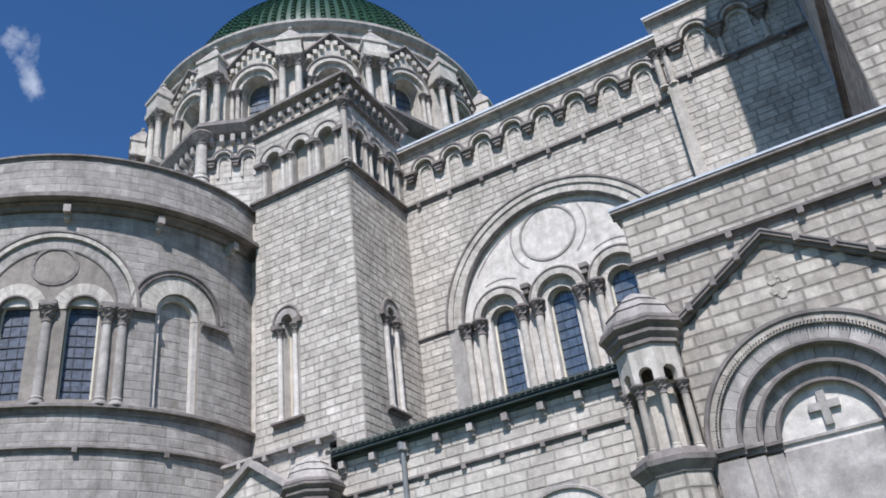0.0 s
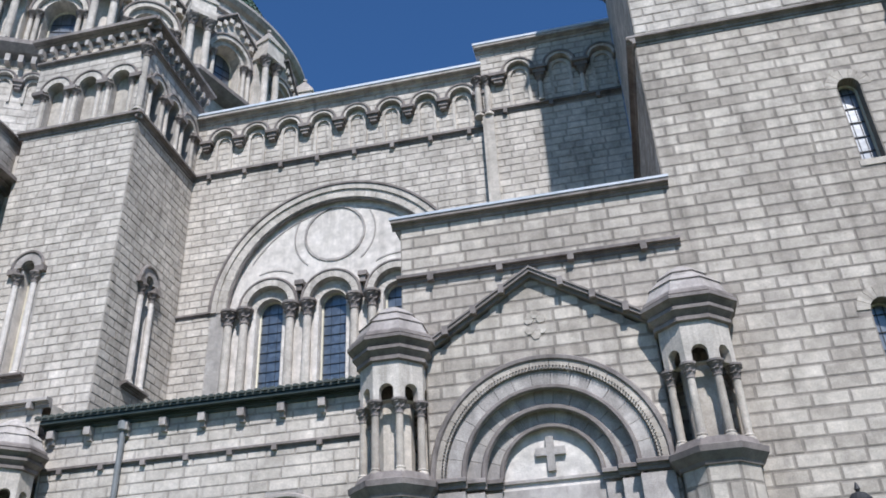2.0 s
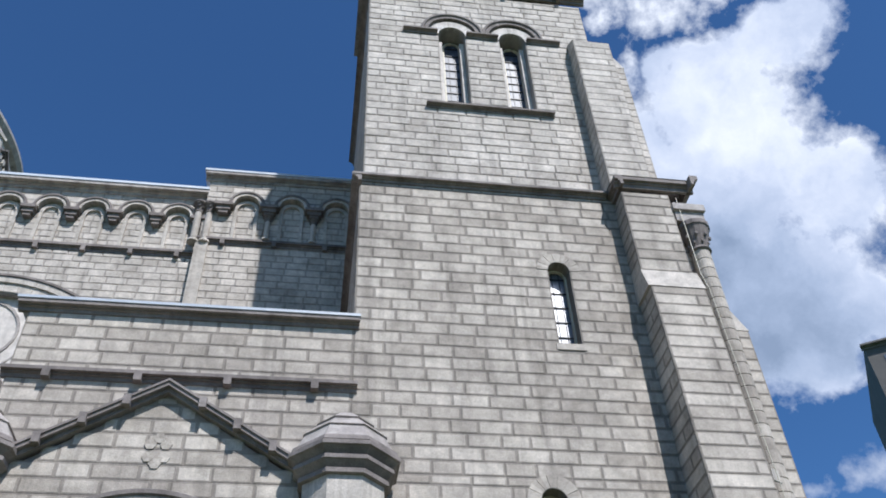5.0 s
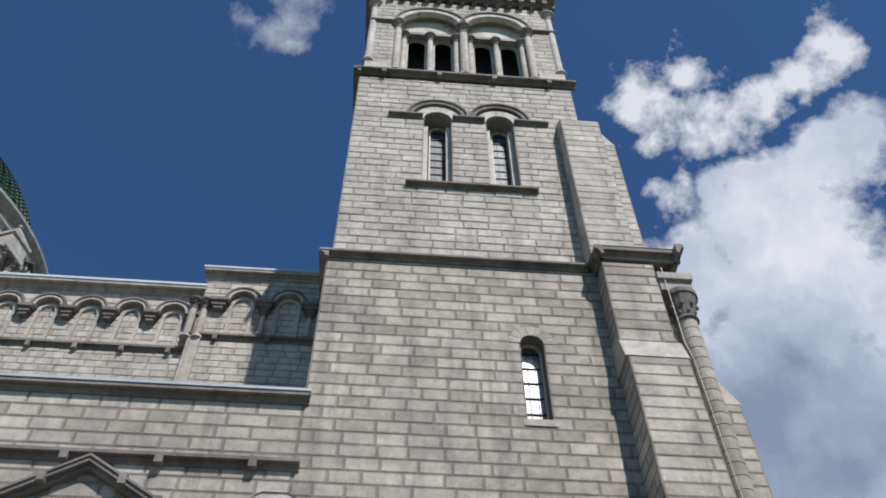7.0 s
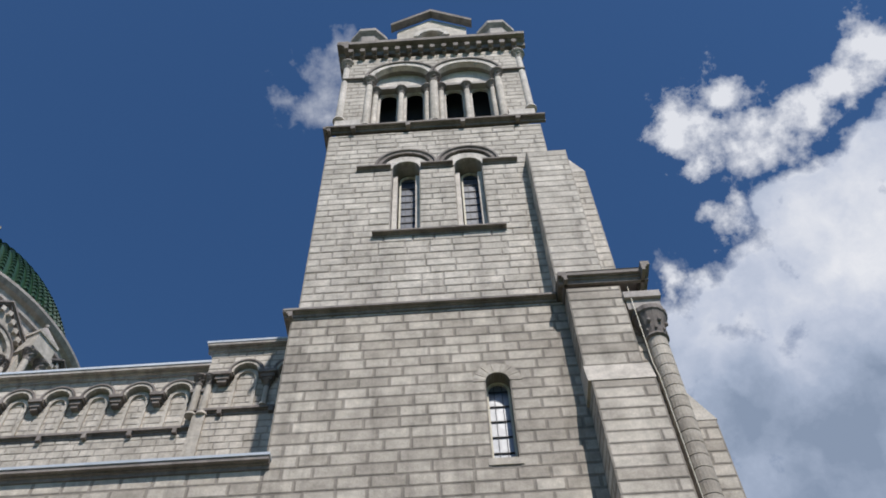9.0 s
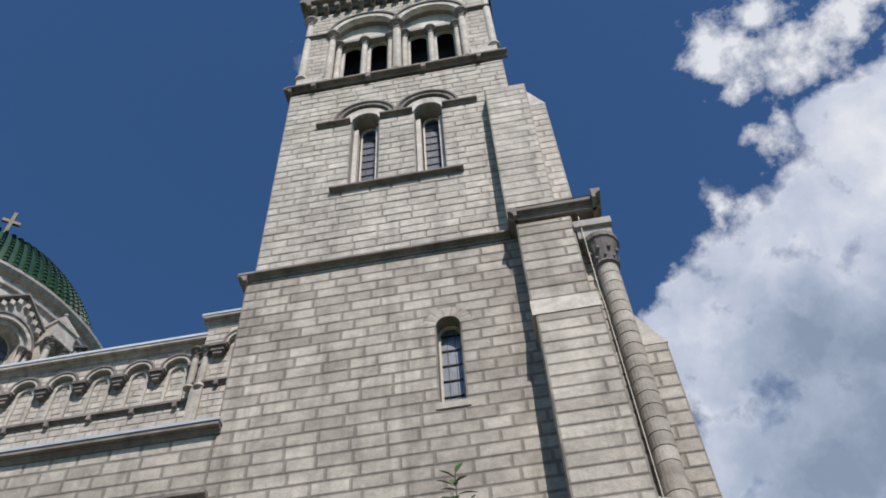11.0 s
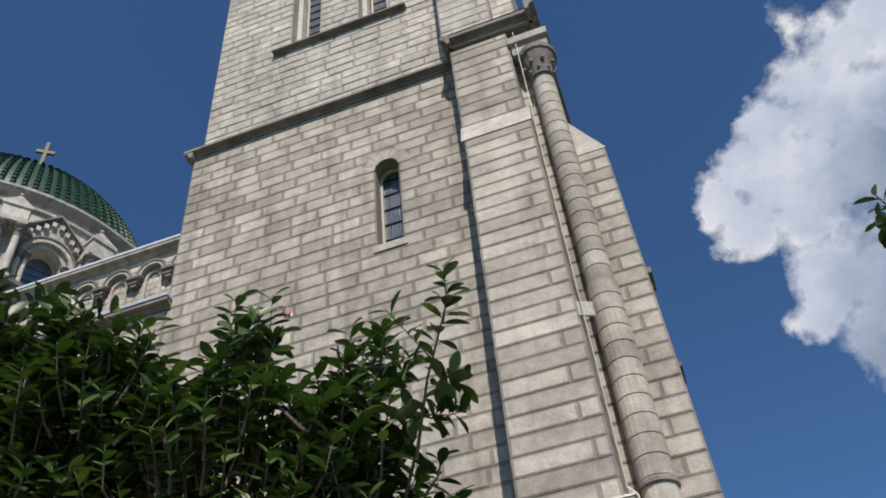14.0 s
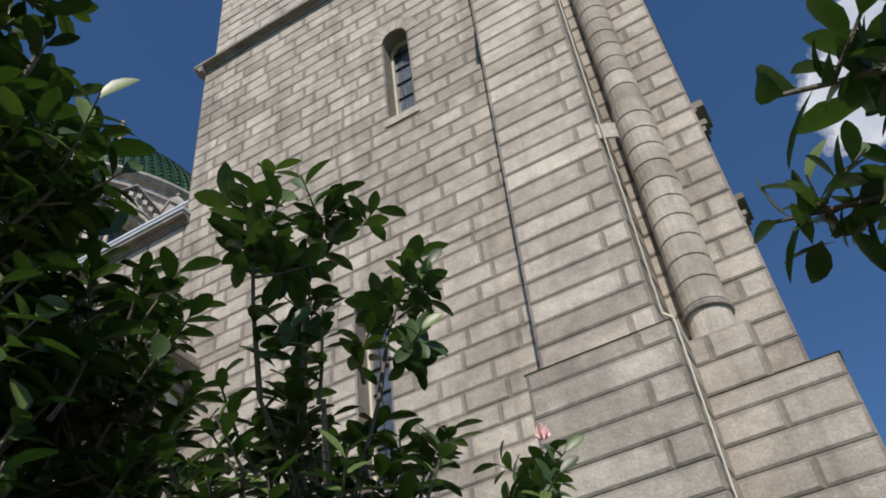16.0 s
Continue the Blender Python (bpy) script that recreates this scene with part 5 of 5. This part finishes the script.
for o in blinds:
    bm = bmesh.new()
    ring(bm, CF, o[0], o[3], 1.02, 1.86, -0.2, 0.04, 17, gap=0.012)
    part("arch", bm, STONE_FAR, apse)
    bm = bmesh.new()
    ring(bm, CF, o[0], o[3], 1.88, 2.08, -0.1, 0.14, 19, gap=0.012)
    roll_ring(bm, CF, o[0], o[3], 2.12, 0.08, 0.14)
    part("hood_mould", bm, TRIM_DARK, apse)
    for s in (-1, 1):
        u0, u1 = sorted((o[0] + s * 1.06, o[0] + s * 2.5))
        moulding(apse, CF, u0, u1, 18.72, 19.26, 0.26, TRIM_DARK, "impost")
        bm = bmesh.new()
        u0, u1 = sorted((o[0] + s * 1.02, o[0] + s * 0.80))
        box(bm, CF, u0, u1, 14.9, 19.3, -0.42, -0.16, 1)
        part("jamb", bm, SMOOTH, apse)
    bm = bmesh.new()
    ring(bm, CF, o[0], 19.35, 0.80, 1.03, -0.42, -0.16, 11, sub=1)
    part("inner_arch", bm, SMOOTH, apse)
    bm = bmesh.new()
    box(bm, CF, o[0] - 1.05, o[0] + 1.05, 14.8, 20.45, -0.48, -0.42)
    back = part("niche_back", bm, MORTAR, apse)
    nf = Face(centre=AC, r=ARAD - 0.42)
    kk = (ARAD - 0.42) / ARAD
    lay(nf, courses(nf, (o[0] - 0.8) * kk, (o[0] + 0.8) * kk, 14.9, 20.3, [], rng, 0.37), STONE_GREY, back)
for v0, v1, out in ((14.4, 14.88, 0.28), (12.9, 13.22, 0.2)):
    moulding(apse, CF, arc(-60), arc(100), v0, v1, out, TRIM_DARK, lumps=3.2 if v0 < 14 else 0)
bm = bmesh.new()
profile(bm, CF, arc(-60), arc(100), string_section(23.62, 24.3, 0.85))
part("cornice", bm, TRIM_DARK, apse)
for k in range(8):
    bm = bmesh.new()
    u = arc(-67.0 + k * 21.9)
    box(bm, CF, u - 0.14, u + 0.14, 23.42, 23.8, 0.0, 0.62)
    box(bm, CF, u - 0.11, u + 0.11, 23.22, 23.42, 0.0, 0.34)
    part("bracket", bm, TRIM, apse)
CP = Face(centre=AC, r=9.75)
k = 9.75 / 9.7
clad(apse, CP, arc(-60) * k, arc(100) * k, 24.3, 26.6, [], STONE_GREY, MORTAR, 0.3, 0.4, length=(0.6, 1.05))
moulding(apse, CP, arc(-60) * k, arc(100) * k, 26.5, 26.82, 0.16, TRIM_DARK, "coping")
bm = bmesh.new()
prism_n(bm, AC[0], AC[1], [(9.0, 9.0), (9.0, 26.5), (7.0, 27.4)], 48)
part("roof", bm, LEAD, apse, "shallow roof behind the parapet")
shell(apse, -45.5, -20, 26.5, 34.0, 0, 26.0, STONE_FAR, "")

# ---- dome ----
dome = thing("dome", "great dome with green glazed tiles over a drum of gabled windows and pinnacled piers", "dome", kind="structure")
DX, DY = -32.5, 42.8
DF = Face(centre=(DX, DY), r=12.0)


def darc(deg):
    return radians(deg) * 12.0


OFF = 5.08
bm = bmesh.new()
prism_n(bm, DX, DY, [(13.2, 20.0), (13.2, 36.9)], 8, OFF)
part("base", bm, STONE_FAR, dome)
bm = bmesh.new()
prism_n(bm, DX, DY, [(13.2, 36.5), (13.7, 36.7), (14.1, 37.0), (14.1, 37.25), (13.5, 37.35), (11.9, 37.5)], 8, OFF)
part("gallery_cornice", bm, TRIM_DARK, dome)
for k in (5, 6):
    p0 = Vector((DX + 13.2 * math.cos(radians(45 * k + OFF)), DY + 13.2 * math.sin(radians(45 * k + OFF))))
    p1 = Vector((DX + 13.2 * math.cos(radians(45 * k + 45 + OFF)), DY + 13.2 * math.sin(radians(45 * k + 45 + OFF))))
    e = p1 - p0
    g = Face((p0.x, p0.y), (e.x / e.length, e.y / e.length))
    lay(g, courses(g, 0, e.length, 28.0, 36.5, [], rng, 0.42), STONE_FAR, dome)
    gallery = new("blind_arcade")
    gallery.parent = dome
    small_arcade(gallery, g, 1.0, 1.38, 7, 33.8, 35.0, 0.56, 0.26, STONE_FAR)
    for i in range(16):
        bm = bmesh.new()
        box(bm, g, 0.3 + i * 0.63 - 0.12, 0.3 + i * 0.63 + 0.12, 36.05, 36.5, 0.0, 0.5)
        part("modillion", bm, TRIM, dome)
winds = [(darc(OFF - 11.25 + 22.5 * i), 0.92, 37.9, 40.4) for i in range(16)]
bm = bmesh.new()
holed(bm, DF, 0, darc(360), 37.3, 44.9, [(w[0] % darc(360), *w[1:]) for w in winds], 0.0, 0.9)
part("drum", bm, STONE_FAR, dome)
for i in range(16):
    a = OFF - 11.25 + 22.5 * i
    cu = darc(a)
    window(dome, DF, winds[i], 0.8)
    bay = new("gabled_bay")
    bay.parent = dome
    bm = bmesh.new()
    ring(bm, DF, cu, 40.4, 0.92, 1.2, -0.4, 0.15, 11, gap=0.012)
    ring(bm, DF, cu, 40.4, 1.22, 1.52, 0.0, 0.4, 11, gap=0.012)
    part("arch", bm, STONE_FAR, bay)
    bm = bmesh.new()
    roll_ring(bm, DF, cu, 40.4, 1.55, 0.09, 0.4, 20)
    part("hood_mould", bm, TRIM_DARK, bay)
    bm = bmesh.new()
    for s in (-1, 1):
        p, q = (cu + s * 1.75, 41.9), (cu, 43.55)
        for lo, hi, d in ((0.0, 0.14, 0.45), (0.14, 0.28, 0.6)):
            pts = [(p[0], p[1] + lo), (q[0], q[1] + lo), (q[0], q[1] + hi), (p[0], p[1] + hi)]
            pts = pts if s < 0 else pts[::-1]
            solid(bm, [DF(*t, -0.1) for t in pts], [DF(*t, d) for t in pts])
    part("gable_coping", bm, TRIM_DARK, bay)
    bm = bmesh.new()
    pts = [(cu - 1.7, 41.8), (cu + 1.7, 41.8), (cu, 43.45)]
    solid(bm, [DF(*t, 0.0) for t in pts], [DF(*t, 0.3) for t in pts])
    for s in (-1, 1):
        for t in (0.2, 0.42, 0.64, 0.86):
            u, v = cu + s * 1.7 * (1 - t), 41.75 + 1.65 * t
            box(bm, DF, u - 0.12, u + 0.12, v - 0.3, v + 0.02, 0.2, 0.48, 1)
    part("gable", bm, STONE_FAR, bay)
    for s in (-1.44, -1.08, 1.08, 1.44):
        column(bay, DF, cu + s, 0.25, 37.5, 40.4, 0.14, STONE_FAR, TRIM_DARK)
    # pier between the bays: paired shafts under a pinnacle
    pier = new("pier")
    pier.parent = dome
    pu = darc(a + 11.25)
    for s in (-0.44, 0.44):
        column(pier, DF, pu + s, 1.15, 37.5, 41.3, 0.21, STONE_FAR, TRIM_DARK)
    bm = bmesh.new()
    box(bm, DF, pu - 0.72, pu + 0.72, 37.3, 37.6, 0.0, 1.6, 1)
    box(bm, DF, pu - 0.6, pu + 0.6, 37.5, 41.3, -0.2, 0.5, 1)
    box(bm, DF, pu - 0.72, pu + 0.72, 41.3, 41.6, 0.0, 1.55, 1)
    box(bm, DF, pu - 0.66, pu + 0.66, 41.6, 42.45, 0.0, 1.48, 1)
    box(bm, DF, pu - 0.74, pu + 0.74, 42.45, 42.65, 0.0, 1.58, 1)
    part("pier_block", bm, STONE_FAR, pier)
    bm = bmesh.new()
    base = [DF(pu - 0.72, 42.65, 0.0), DF(pu + 0.72, 42.65, 0.0), DF(pu + 0.72, 42.65, 1.55), DF(pu - 0.72, 42.65, 1.55)]
    tip = DF(pu, 44.0, 0.75)
    top = [tuple(Vector(p) * 0.06 + Vector(tip) * 0.94) for p in base]
    solid(bm, base, top)
    part("pinnacle", bm, TRIM, pier)
    bm = bmesh.new()
    bmesh.ops.create_icosphere(bm, subdivisions=1, radius=0.16, matrix=Matrix.Translation(tip))
    part("finial", bm, TRIM, pier)
bm = bmesh.new()
prism_n(bm, DX, DY, [(12.0, 43.7), (12.2, 43.8), (12.2, 44.0), (12.0, 44.08), (12.0, 44.5), (12.3, 44.6), (12.5, 44.85), (12.5, 45.05), (12.1, 45.15), (10.4, 45.3)], 96)
part("cornice", bm, TRIM, dome)
DR, DZ = 10.45, 45.2
skin = [(DR, 45.1)] + [(DR * math.cos(radians(a)), DZ + DR * math.sin(radians(a)) * 0.99) for a in range(0, 90, 5)] + [(0.05, DZ + DR * 0.99)]
bm = bmesh.new()
prism_n(bm, DX, DY, skin, 96)
cap = part("dome_shell", bm, TILE, dome, "green glazed tile dome", smooth=True)
# ribs of rounded cover tiles, course upon course
bm = bmesh.new()
N = 96
for k in range(N):
    phi = 2 * math.pi * k / N
    cx, sx = math.cos(phi), math.sin(phi)
    angs = [2.6 * i for i in range(30)]
    for a0, a1 in zip(angs, angs[1:]):
        for (r0, z0, r1, z1) in ((DR * math.cos(radians(a0)), DZ + 0.99 * DR * math.sin(radians(a0)), DR * math.cos(radians(a1)), DZ + 0.99 * DR * math.sin(radians(a1))),):
            w0 = 0.165 * max(0.35, r0 / DR) * 1.15
            w1 = 0.165 * max(0.35, r1 / DR) * 0.95
            rows = []
            for r, z, w, lift in ((r0, z0, w0, 0.10), (r1, z1, w1, 0.02)):
                rows.append([bm.verts.new((DX + (r + lift + w * math.sin(b)) * cx - w * math.cos(b) * sx, DY + (r + lift + w * math.sin(b)) * sx + w * math.cos(b) * cx, z + 0.4 * w * math.sin(b))) for b in (0, math.pi / 3, 2 * math.pi / 3, math.pi)])
            for j in range(3):
                bm.faces.new((rows[0][j], rows[0][j + 1], rows[1][j + 1], rows[1][j]))
            bm.faces.new(rows[0][::-1])
tagged(part("cover_tiles", bm, TILE, cap), kind="stuff")
top_z = DZ + DR * 0.99
finial = new("roof_cross")
finial.parent = dome
bm = bmesh.new()
prism_n(bm, DX, DY, [(0.8, top_z - 0.1), (0.7, top_z + 0.8), (0.4, top_z + 1.2), (0.25, top_z + 4.6)], 12)
part("foot", bm, GOLD, finial)
bm = bmesh.new()
XF = Face((DX, DY), (0.8, 0.6))
box(bm, XF, -0.14, 0.14, top_z + 4.4, top_z + 7.2, -0.12, 0.12)
box(bm, XF, -0.7, -0.14, top_z + 5.9, top_z + 6.2, -0.12, 0.12)
box(bm, XF, 0.14, 0.7, top_z + 5.9, top_z + 6.2, -0.12, 0.12)
part("cross", bm, GOLD, finial, "gilded cross")
# lone column at the corner of the dome's base
corner = new("corner_column")
corner.parent = dome
bm = bmesh.new()
CX, CY = DX + 13.7 * math.sin(radians(OFF)), DY - 13.7 * math.cos(radians(OFF))
prism_n(bm, CX, CY, [(0.9, 26), (0.9, 32.2), (0.38, 33.6)], 12)
part("pedestal", bm, TRIM, corner)
column(corner, Face((CX, CY)), 0, 0, 33.5, 36.6, 0.33, STONE_FAR, TRIM_DARK)
dome.matrix_basis = Matrix.LocRotScale((-33.67 + 1.1 * 32.5, 44.53 - 1.1 * 42.8, -4.6), None, (1.1, 1.1, 1.138))

# ---- far block of flats beyond the street ----
flats = thing("apartment_building", "distant brick apartment block with rows of plain windows", "building")
bm = bmesh.new()
XB, YB = 61.2, 74.4
HB = 58.4
GB = Face((XB, YB), (0.85, -0.53))
box(bm, GB, 0, 22, 0, HB, -18, 0)
part("wall", bm, TOWN, flats)
moulding(flats, GB, -0.3, 22.3, HB - 0.8, HB, 0.6, TOWN, "cornice")
for i in range(6):
    for j in range(11):
        bm = bmesh.new()
        v = HB - 4 - 4.2 * j
        box(bm, GB, 1.6 + 3.5 * i, 3.2 + 3.5 * i, v, v + 2.2, -0.1, 0.06)
        part("window", bm, GLASS, flats)


# ---- lamp beside the path ----
def lamp_post(x, y, top):
    post = thing("street_lamp", "black iron lamp post with a white glass lantern", "street lamp")
    bm = bmesh.new()
    prism_n(bm, x, y, [(0.16, 0.0), (0.16, 0.35), (0.09, 0.5), (0.06, 0.9), (0.05, top - 1.0), (0.09, top - 0.95), (0.1, top - 0.85)], 12)
    part("pole", bm, IRON, post)
    bm = bmesh.new()
    prism_n(bm, x, y, [(0.10, top - 0.85), (0.16, top - 0.3)], 12)
    part("lantern", bm, MILK, post, "white glass lantern")
    bm = bmesh.new()
    prism_n(bm, x, y, [(0.22, top - 0.32), (0.22, top - 0.26), (0.15, top - 0.24), (0.14, top - 0.14), (0.08, top - 0.07), (0.02, top - 0.05), (0.035, top - 0.02), (0.01, top + 0.06)], 16)
    part("cap", bm, IRON, post, "domed dark cap with a small finial")
    for k in range(4):
        a = radians(90 * k + 45)
        bm = bmesh.new()
        p, q = Vector((x + 0.13 * math.cos(a), y + 0.13 * math.sin(a), top - 0.86)), Vector((x + 0.20 * math.cos(a), y + 0.20 * math.sin(a), top - 0.28))
        solid(bm, [p + Vector((dx, dy, 0)) for dx, dy in ((-0.01, -0.01), (0.01, -0.01), (0.01, 0.01), (-0.01, 0.01))], [q + Vector((dx, dy, 0)) for dx, dy in ((-0.01, -0.01), (0.01, -0.01), (0.01, 0.01), (-0.01, 0.01))])
        part("bar", bm, IRON, post)


lamp_post(2.06, 10.45, 4.1)


# ---- magnolia shrubs ----
# outline of a pointed oval leaf: along it, half its width
PROF = [(0.0, 0.012), (0.10, 0.05), (0.30, 0.165), (0.55, 0.225), (0.78, 0.185), (0.93, 0.09), (1.0, 0.0)]


def add_leaf(vs, fs, at, way, up, size):
    x = way.normalized()
    y = up.cross(x)
    if y.length < 1e-4:
        y = Vector((1, 0, 0)).cross(x)
    y.normalize()
    z = x.cross(y)
    k = len(vs)
    for t, w in PROF:
        sag = -0.16 * t * t
        for s in (-1, 0, 1):
            vs.append(at + size * (x * t + y * (w * s) + z * (sag + abs(s) * w * 0.28)))
    for i in range(len(PROF) - 1):
        a, b = k + 3 * i, k + 3 * i + 3
        fs.append((a, a + 1, b + 1, b))
        fs.append((a + 1, a + 2, b + 2, b + 1))


def limb(bm, p, q, r0, r1, n=6):
    d = (q - p).normalized()
    a = d.orthogonal().normalized()
    b = d.cross(a)
    rows = [[bm.verts.new(c + r * (a * math.cos(2 * math.pi * k / n) + b * math.sin(2 * math.pi * k / n))) for k in range(n)] for c, r in ((p, r0), (q, r1))]
    for k in range(n):
        bm.faces.new((rows[0][k], rows[0][(k + 1) % n], rows[1][(k + 1) % n], rows[1][k]))
    bm.faces.new(rows[1])


def shrub(foot, lobes, sprigs, n_twigs, seed, label, leaf=0.15, flowers=(), loose=0.3):
    """A leafy shrub: stems to each lobe, twigs through the lobes, whorls of leaves at the twigs' ends, and single sprigs that stand out."""
    r = random.Random(seed)
    tree = thing("magnolia_shrub", label, "shrub", "magnolia shrubs")
    foot = Vector(foot)
    wood, vs, fs = bmesh.new(), [], []
    trunk = bmesh.new()
    fork = foot + Vector((0, 0, 0.7))
    limb(trunk, foot, fork, 0.09, 0.07, 10)
    part("trunk", trunk, BARK, tree)

    def whorl(tip, way, count, size):
        side = way.orthogonal().normalized()
        for i in range(count):
            a = 2.4 * i + r.uniform(-0.4, 0.4)
            out = Matrix.Rotation(a, 3, way) @ side
            spread = 0.45 + 0.75 * i / count
            d = (way * (1.15 - spread) + out * (0.55 + spread * 0.7) + Vector((0, 0, 0.12))).normalized()
            at = tip - way * (0.02 + 0.028 * i) * (size / 0.15)
            add_leaf(vs, fs, at, d, (way + Vector((0, 0, 0.5)) - d * 0.3), size * r.uniform(0.7, 1.15))

    def twig(start, tip, size=leaf, count=9, thick=0.006):
        mid = (start + tip) / 2 + Vector((r.uniform(-0.04, 0.04), r.uniform(-0.04, 0.04), -0.03))
        limb(wood, start, mid, thick * 1.5, thick, 5)
        limb(wood, mid, tip, thick, thick * 0.6, 5)
        way = (tip - mid).normalized()
        whorl(tip, way, count, size)
        n = int((tip - start).length / 0.10)
        for i in range(n):
            t = 0.3 + 0.65 * i / max(1, n)
            at = start.lerp(mid, t * 2) if t < 0.5 else mid.lerp(tip, t * 2 - 1)
            out = Matrix.Rotation(r.uniform(0, 6.28), 3, way) @ way.orthogonal().normalized()
            add_leaf(vs, fs, at, (way * 0.5 + out).normalized(), way + Vector((0, 0, 0.6)), size * r.uniform(0.65, 1.05))

    weights = [l[1][0] * l[1][1] * l[1][2] for l in lobes]
    for c, rad in lobes:
        c = Vector(c)
        limb(wood, fork, c, 0.045, 0.022, 7)
        for i in range(6):
            e = c + Vector([r.uniform(-0.6, 0.6) * q for q in rad])
            limb(wood, c - Vector((0, 0, rad[2] * 0.35)), e, 0.02, 0.008, 5)
    for i in range(n_twigs):
        c, rad = r.choices(lobes, weights)[0]
        d = Vector((r.gauss(0, 1), r.gauss(0, 1), r.gauss(0.25, 1))).normalized()
        k = r.uniform(0.35, 1.0) ** 0.6 * r.uniform(0.88, 1.1)
        tip = Vector(c) + Vector([a * b * k for a, b in zip(d, rad)])
        if tip.z < 0.3:
            continue
        start = tip - (d * 0.5 + Vector((0, 0, 0.5))).normalized() * r.uniform(0.22, 0.42)
        twig(start, tip, count=r.randint(6, 9))
    for s, e in sprigs:
        s, e = Vector(s), Vector(e)
        home = min(lobes, key=lambda l: (Vector(l[0]) - s).length)
        limb(wood, Vector(home[0]), s, 0.010, 0.007, 5)
        twig(s, e, leaf * 1.1, 9, 0.007)
        for i in range(8):
            m = s.lerp(e, r.uniform(0.25, 0.9))
            twig(m, m + Vector((r.uniform(-loose, loose), r.uniform(-loose, loose), r.uniform(-0.2, 1.0) * loose)), leaf, 7, 0.004)
    tagged(part("branchwork", wood, BARK, tree), kind="stuff")
    me = bpy.data.meshes.new("leaves")
    me.from_pydata(vs, [], fs)
    me.materials.append(LEAF)
    me.polygons.foreach_set("use_smooth", [True] * len(me.polygons))
    ob = new("leaves", me)
    ob.parent = tree
    tagged(ob, "glossy dark green leaves", kind="stuff")
    for p in flowers:
        bm = bmesh.new()
        p = Vector(p)
        for k in range(6):
            a = radians(60 * k)
            o = Vector((math.cos(a), math.sin(a), 0))
            t = Vector((-o.y, o.x, 0))
            q = [p, p + o * 0.03 + t * 0.022 + Vector((0, 0, 0.03)), p + o * 0.025 + Vector((0, 0, 0.085)), p + o * 0.03 - t * 0.022 + Vector((0, 0, 0.03))]
            bm.faces.new([bm.verts.new(v) for v in q])
        part("flower", bm, PETAL, tree, "small pink flower bud")
    return tree


shrub((9.5, 12.3, 0), [((9.5, 12.0, 3.85), (1.3, 0.95, 1.1)), ((8.75, 11.6, 3.9), (0.75, 0.8, 1.1)), ((8.75, 11.45, 4.5), (0.42, 0.5, 0.6)), ((9.1, 11.5, 4.45), (0.6, 0.55, 0.65)), ((10.4, 12.1, 3.4), (0.6, 0.62, 1.2)), ((9.6, 12.4, 2.3), (1.5, 1.1, 1.5)), ((9.6, 13.0, 2.95), (1.15, 0.8, 1.35)), ((10.35, 11.9, 4.2), (0.38, 0.36, 0.45)), ((10.5, 12.8, 3.35), (0.3, 0.35, 0.6))],
      [((10.8, 11.9, 3.9), (11.14, 11.6, 4.62)), ((10.5, 12.0, 4.2), (10.66, 11.95, 4.85)), ((9.8, 12.1, 4.7), (9.9, 12.05, 5.15)), ((9.7, 12.0, 4.6), (9.65, 11.95, 5.2)), ((8.75, 11.2, 4.6), (8.62, 11.0, 5.2)), ((8.6, 11.3, 4.5), (8.5, 11.1, 4.85)), ((9.0, 11.4, 4.5), (9.0, 11.2, 5.0)), ((10.6, 12.1, 3.2), (11.05, 12.2, 3.55))],
      2300, 3, "dense magnolia shrub with glossy dark leaves and pink buds", flowers=[(9.96, 12.04, 5.22)], leaf=0.14)
shrub((13.9, 13.6, 0), [((13.9, 13.5, 2.4), (0.9, 0.8, 1.3)), ((14.0, 13.4, 3.4), (0.45, 0.5, 0.8)), ((13.8, 12.4, 4.25), (0.32, 0.35, 0.6))],
      [((13.65, 12.3, 4.5), (13.38, 12.05, 4.85)), ((13.6, 12.3, 4.2), (13.42, 12.1, 4.45)), ((13.1, 12.45, 2.80), (12.60, 12.30, 2.76)), ((13.1, 12.75, 2.78), (12.52, 12.66, 2.80)), ((13.2, 12.3, 2.62), (12.86, 12.1, 2.56)), ((13.4, 13.5, 3.2), (12.95, 13.8, 3.5))],
      420, 8, "tall magnolia shrub with glossy leaves leaning over the path", leaf=0.115, loose=0.12)
shrub((11.1, 13.9, 0), [((10.95, 13.4, 2.75), (0.48, 0.7, 0.95)), ((10.9, 14.2, 2.4), (0.45, 0.6, 0.85))],
      [((11.15, 13.4, 3.3), (11.30, 13.48, 3.95)), ((11.05, 13.1, 3.2), (11.30, 12.94, 3.85)), ((11.05, 12.9, 3.1), (11.22, 12.62, 3.65)), ((11.2, 14.4, 3.1), (11.29, 14.63, 3.6))],
      165, 12, "low magnolia shrub close to the tower wall", leaf=0.125, flowers=[(11.29, 14.6, 3.62)], loose=0.22)
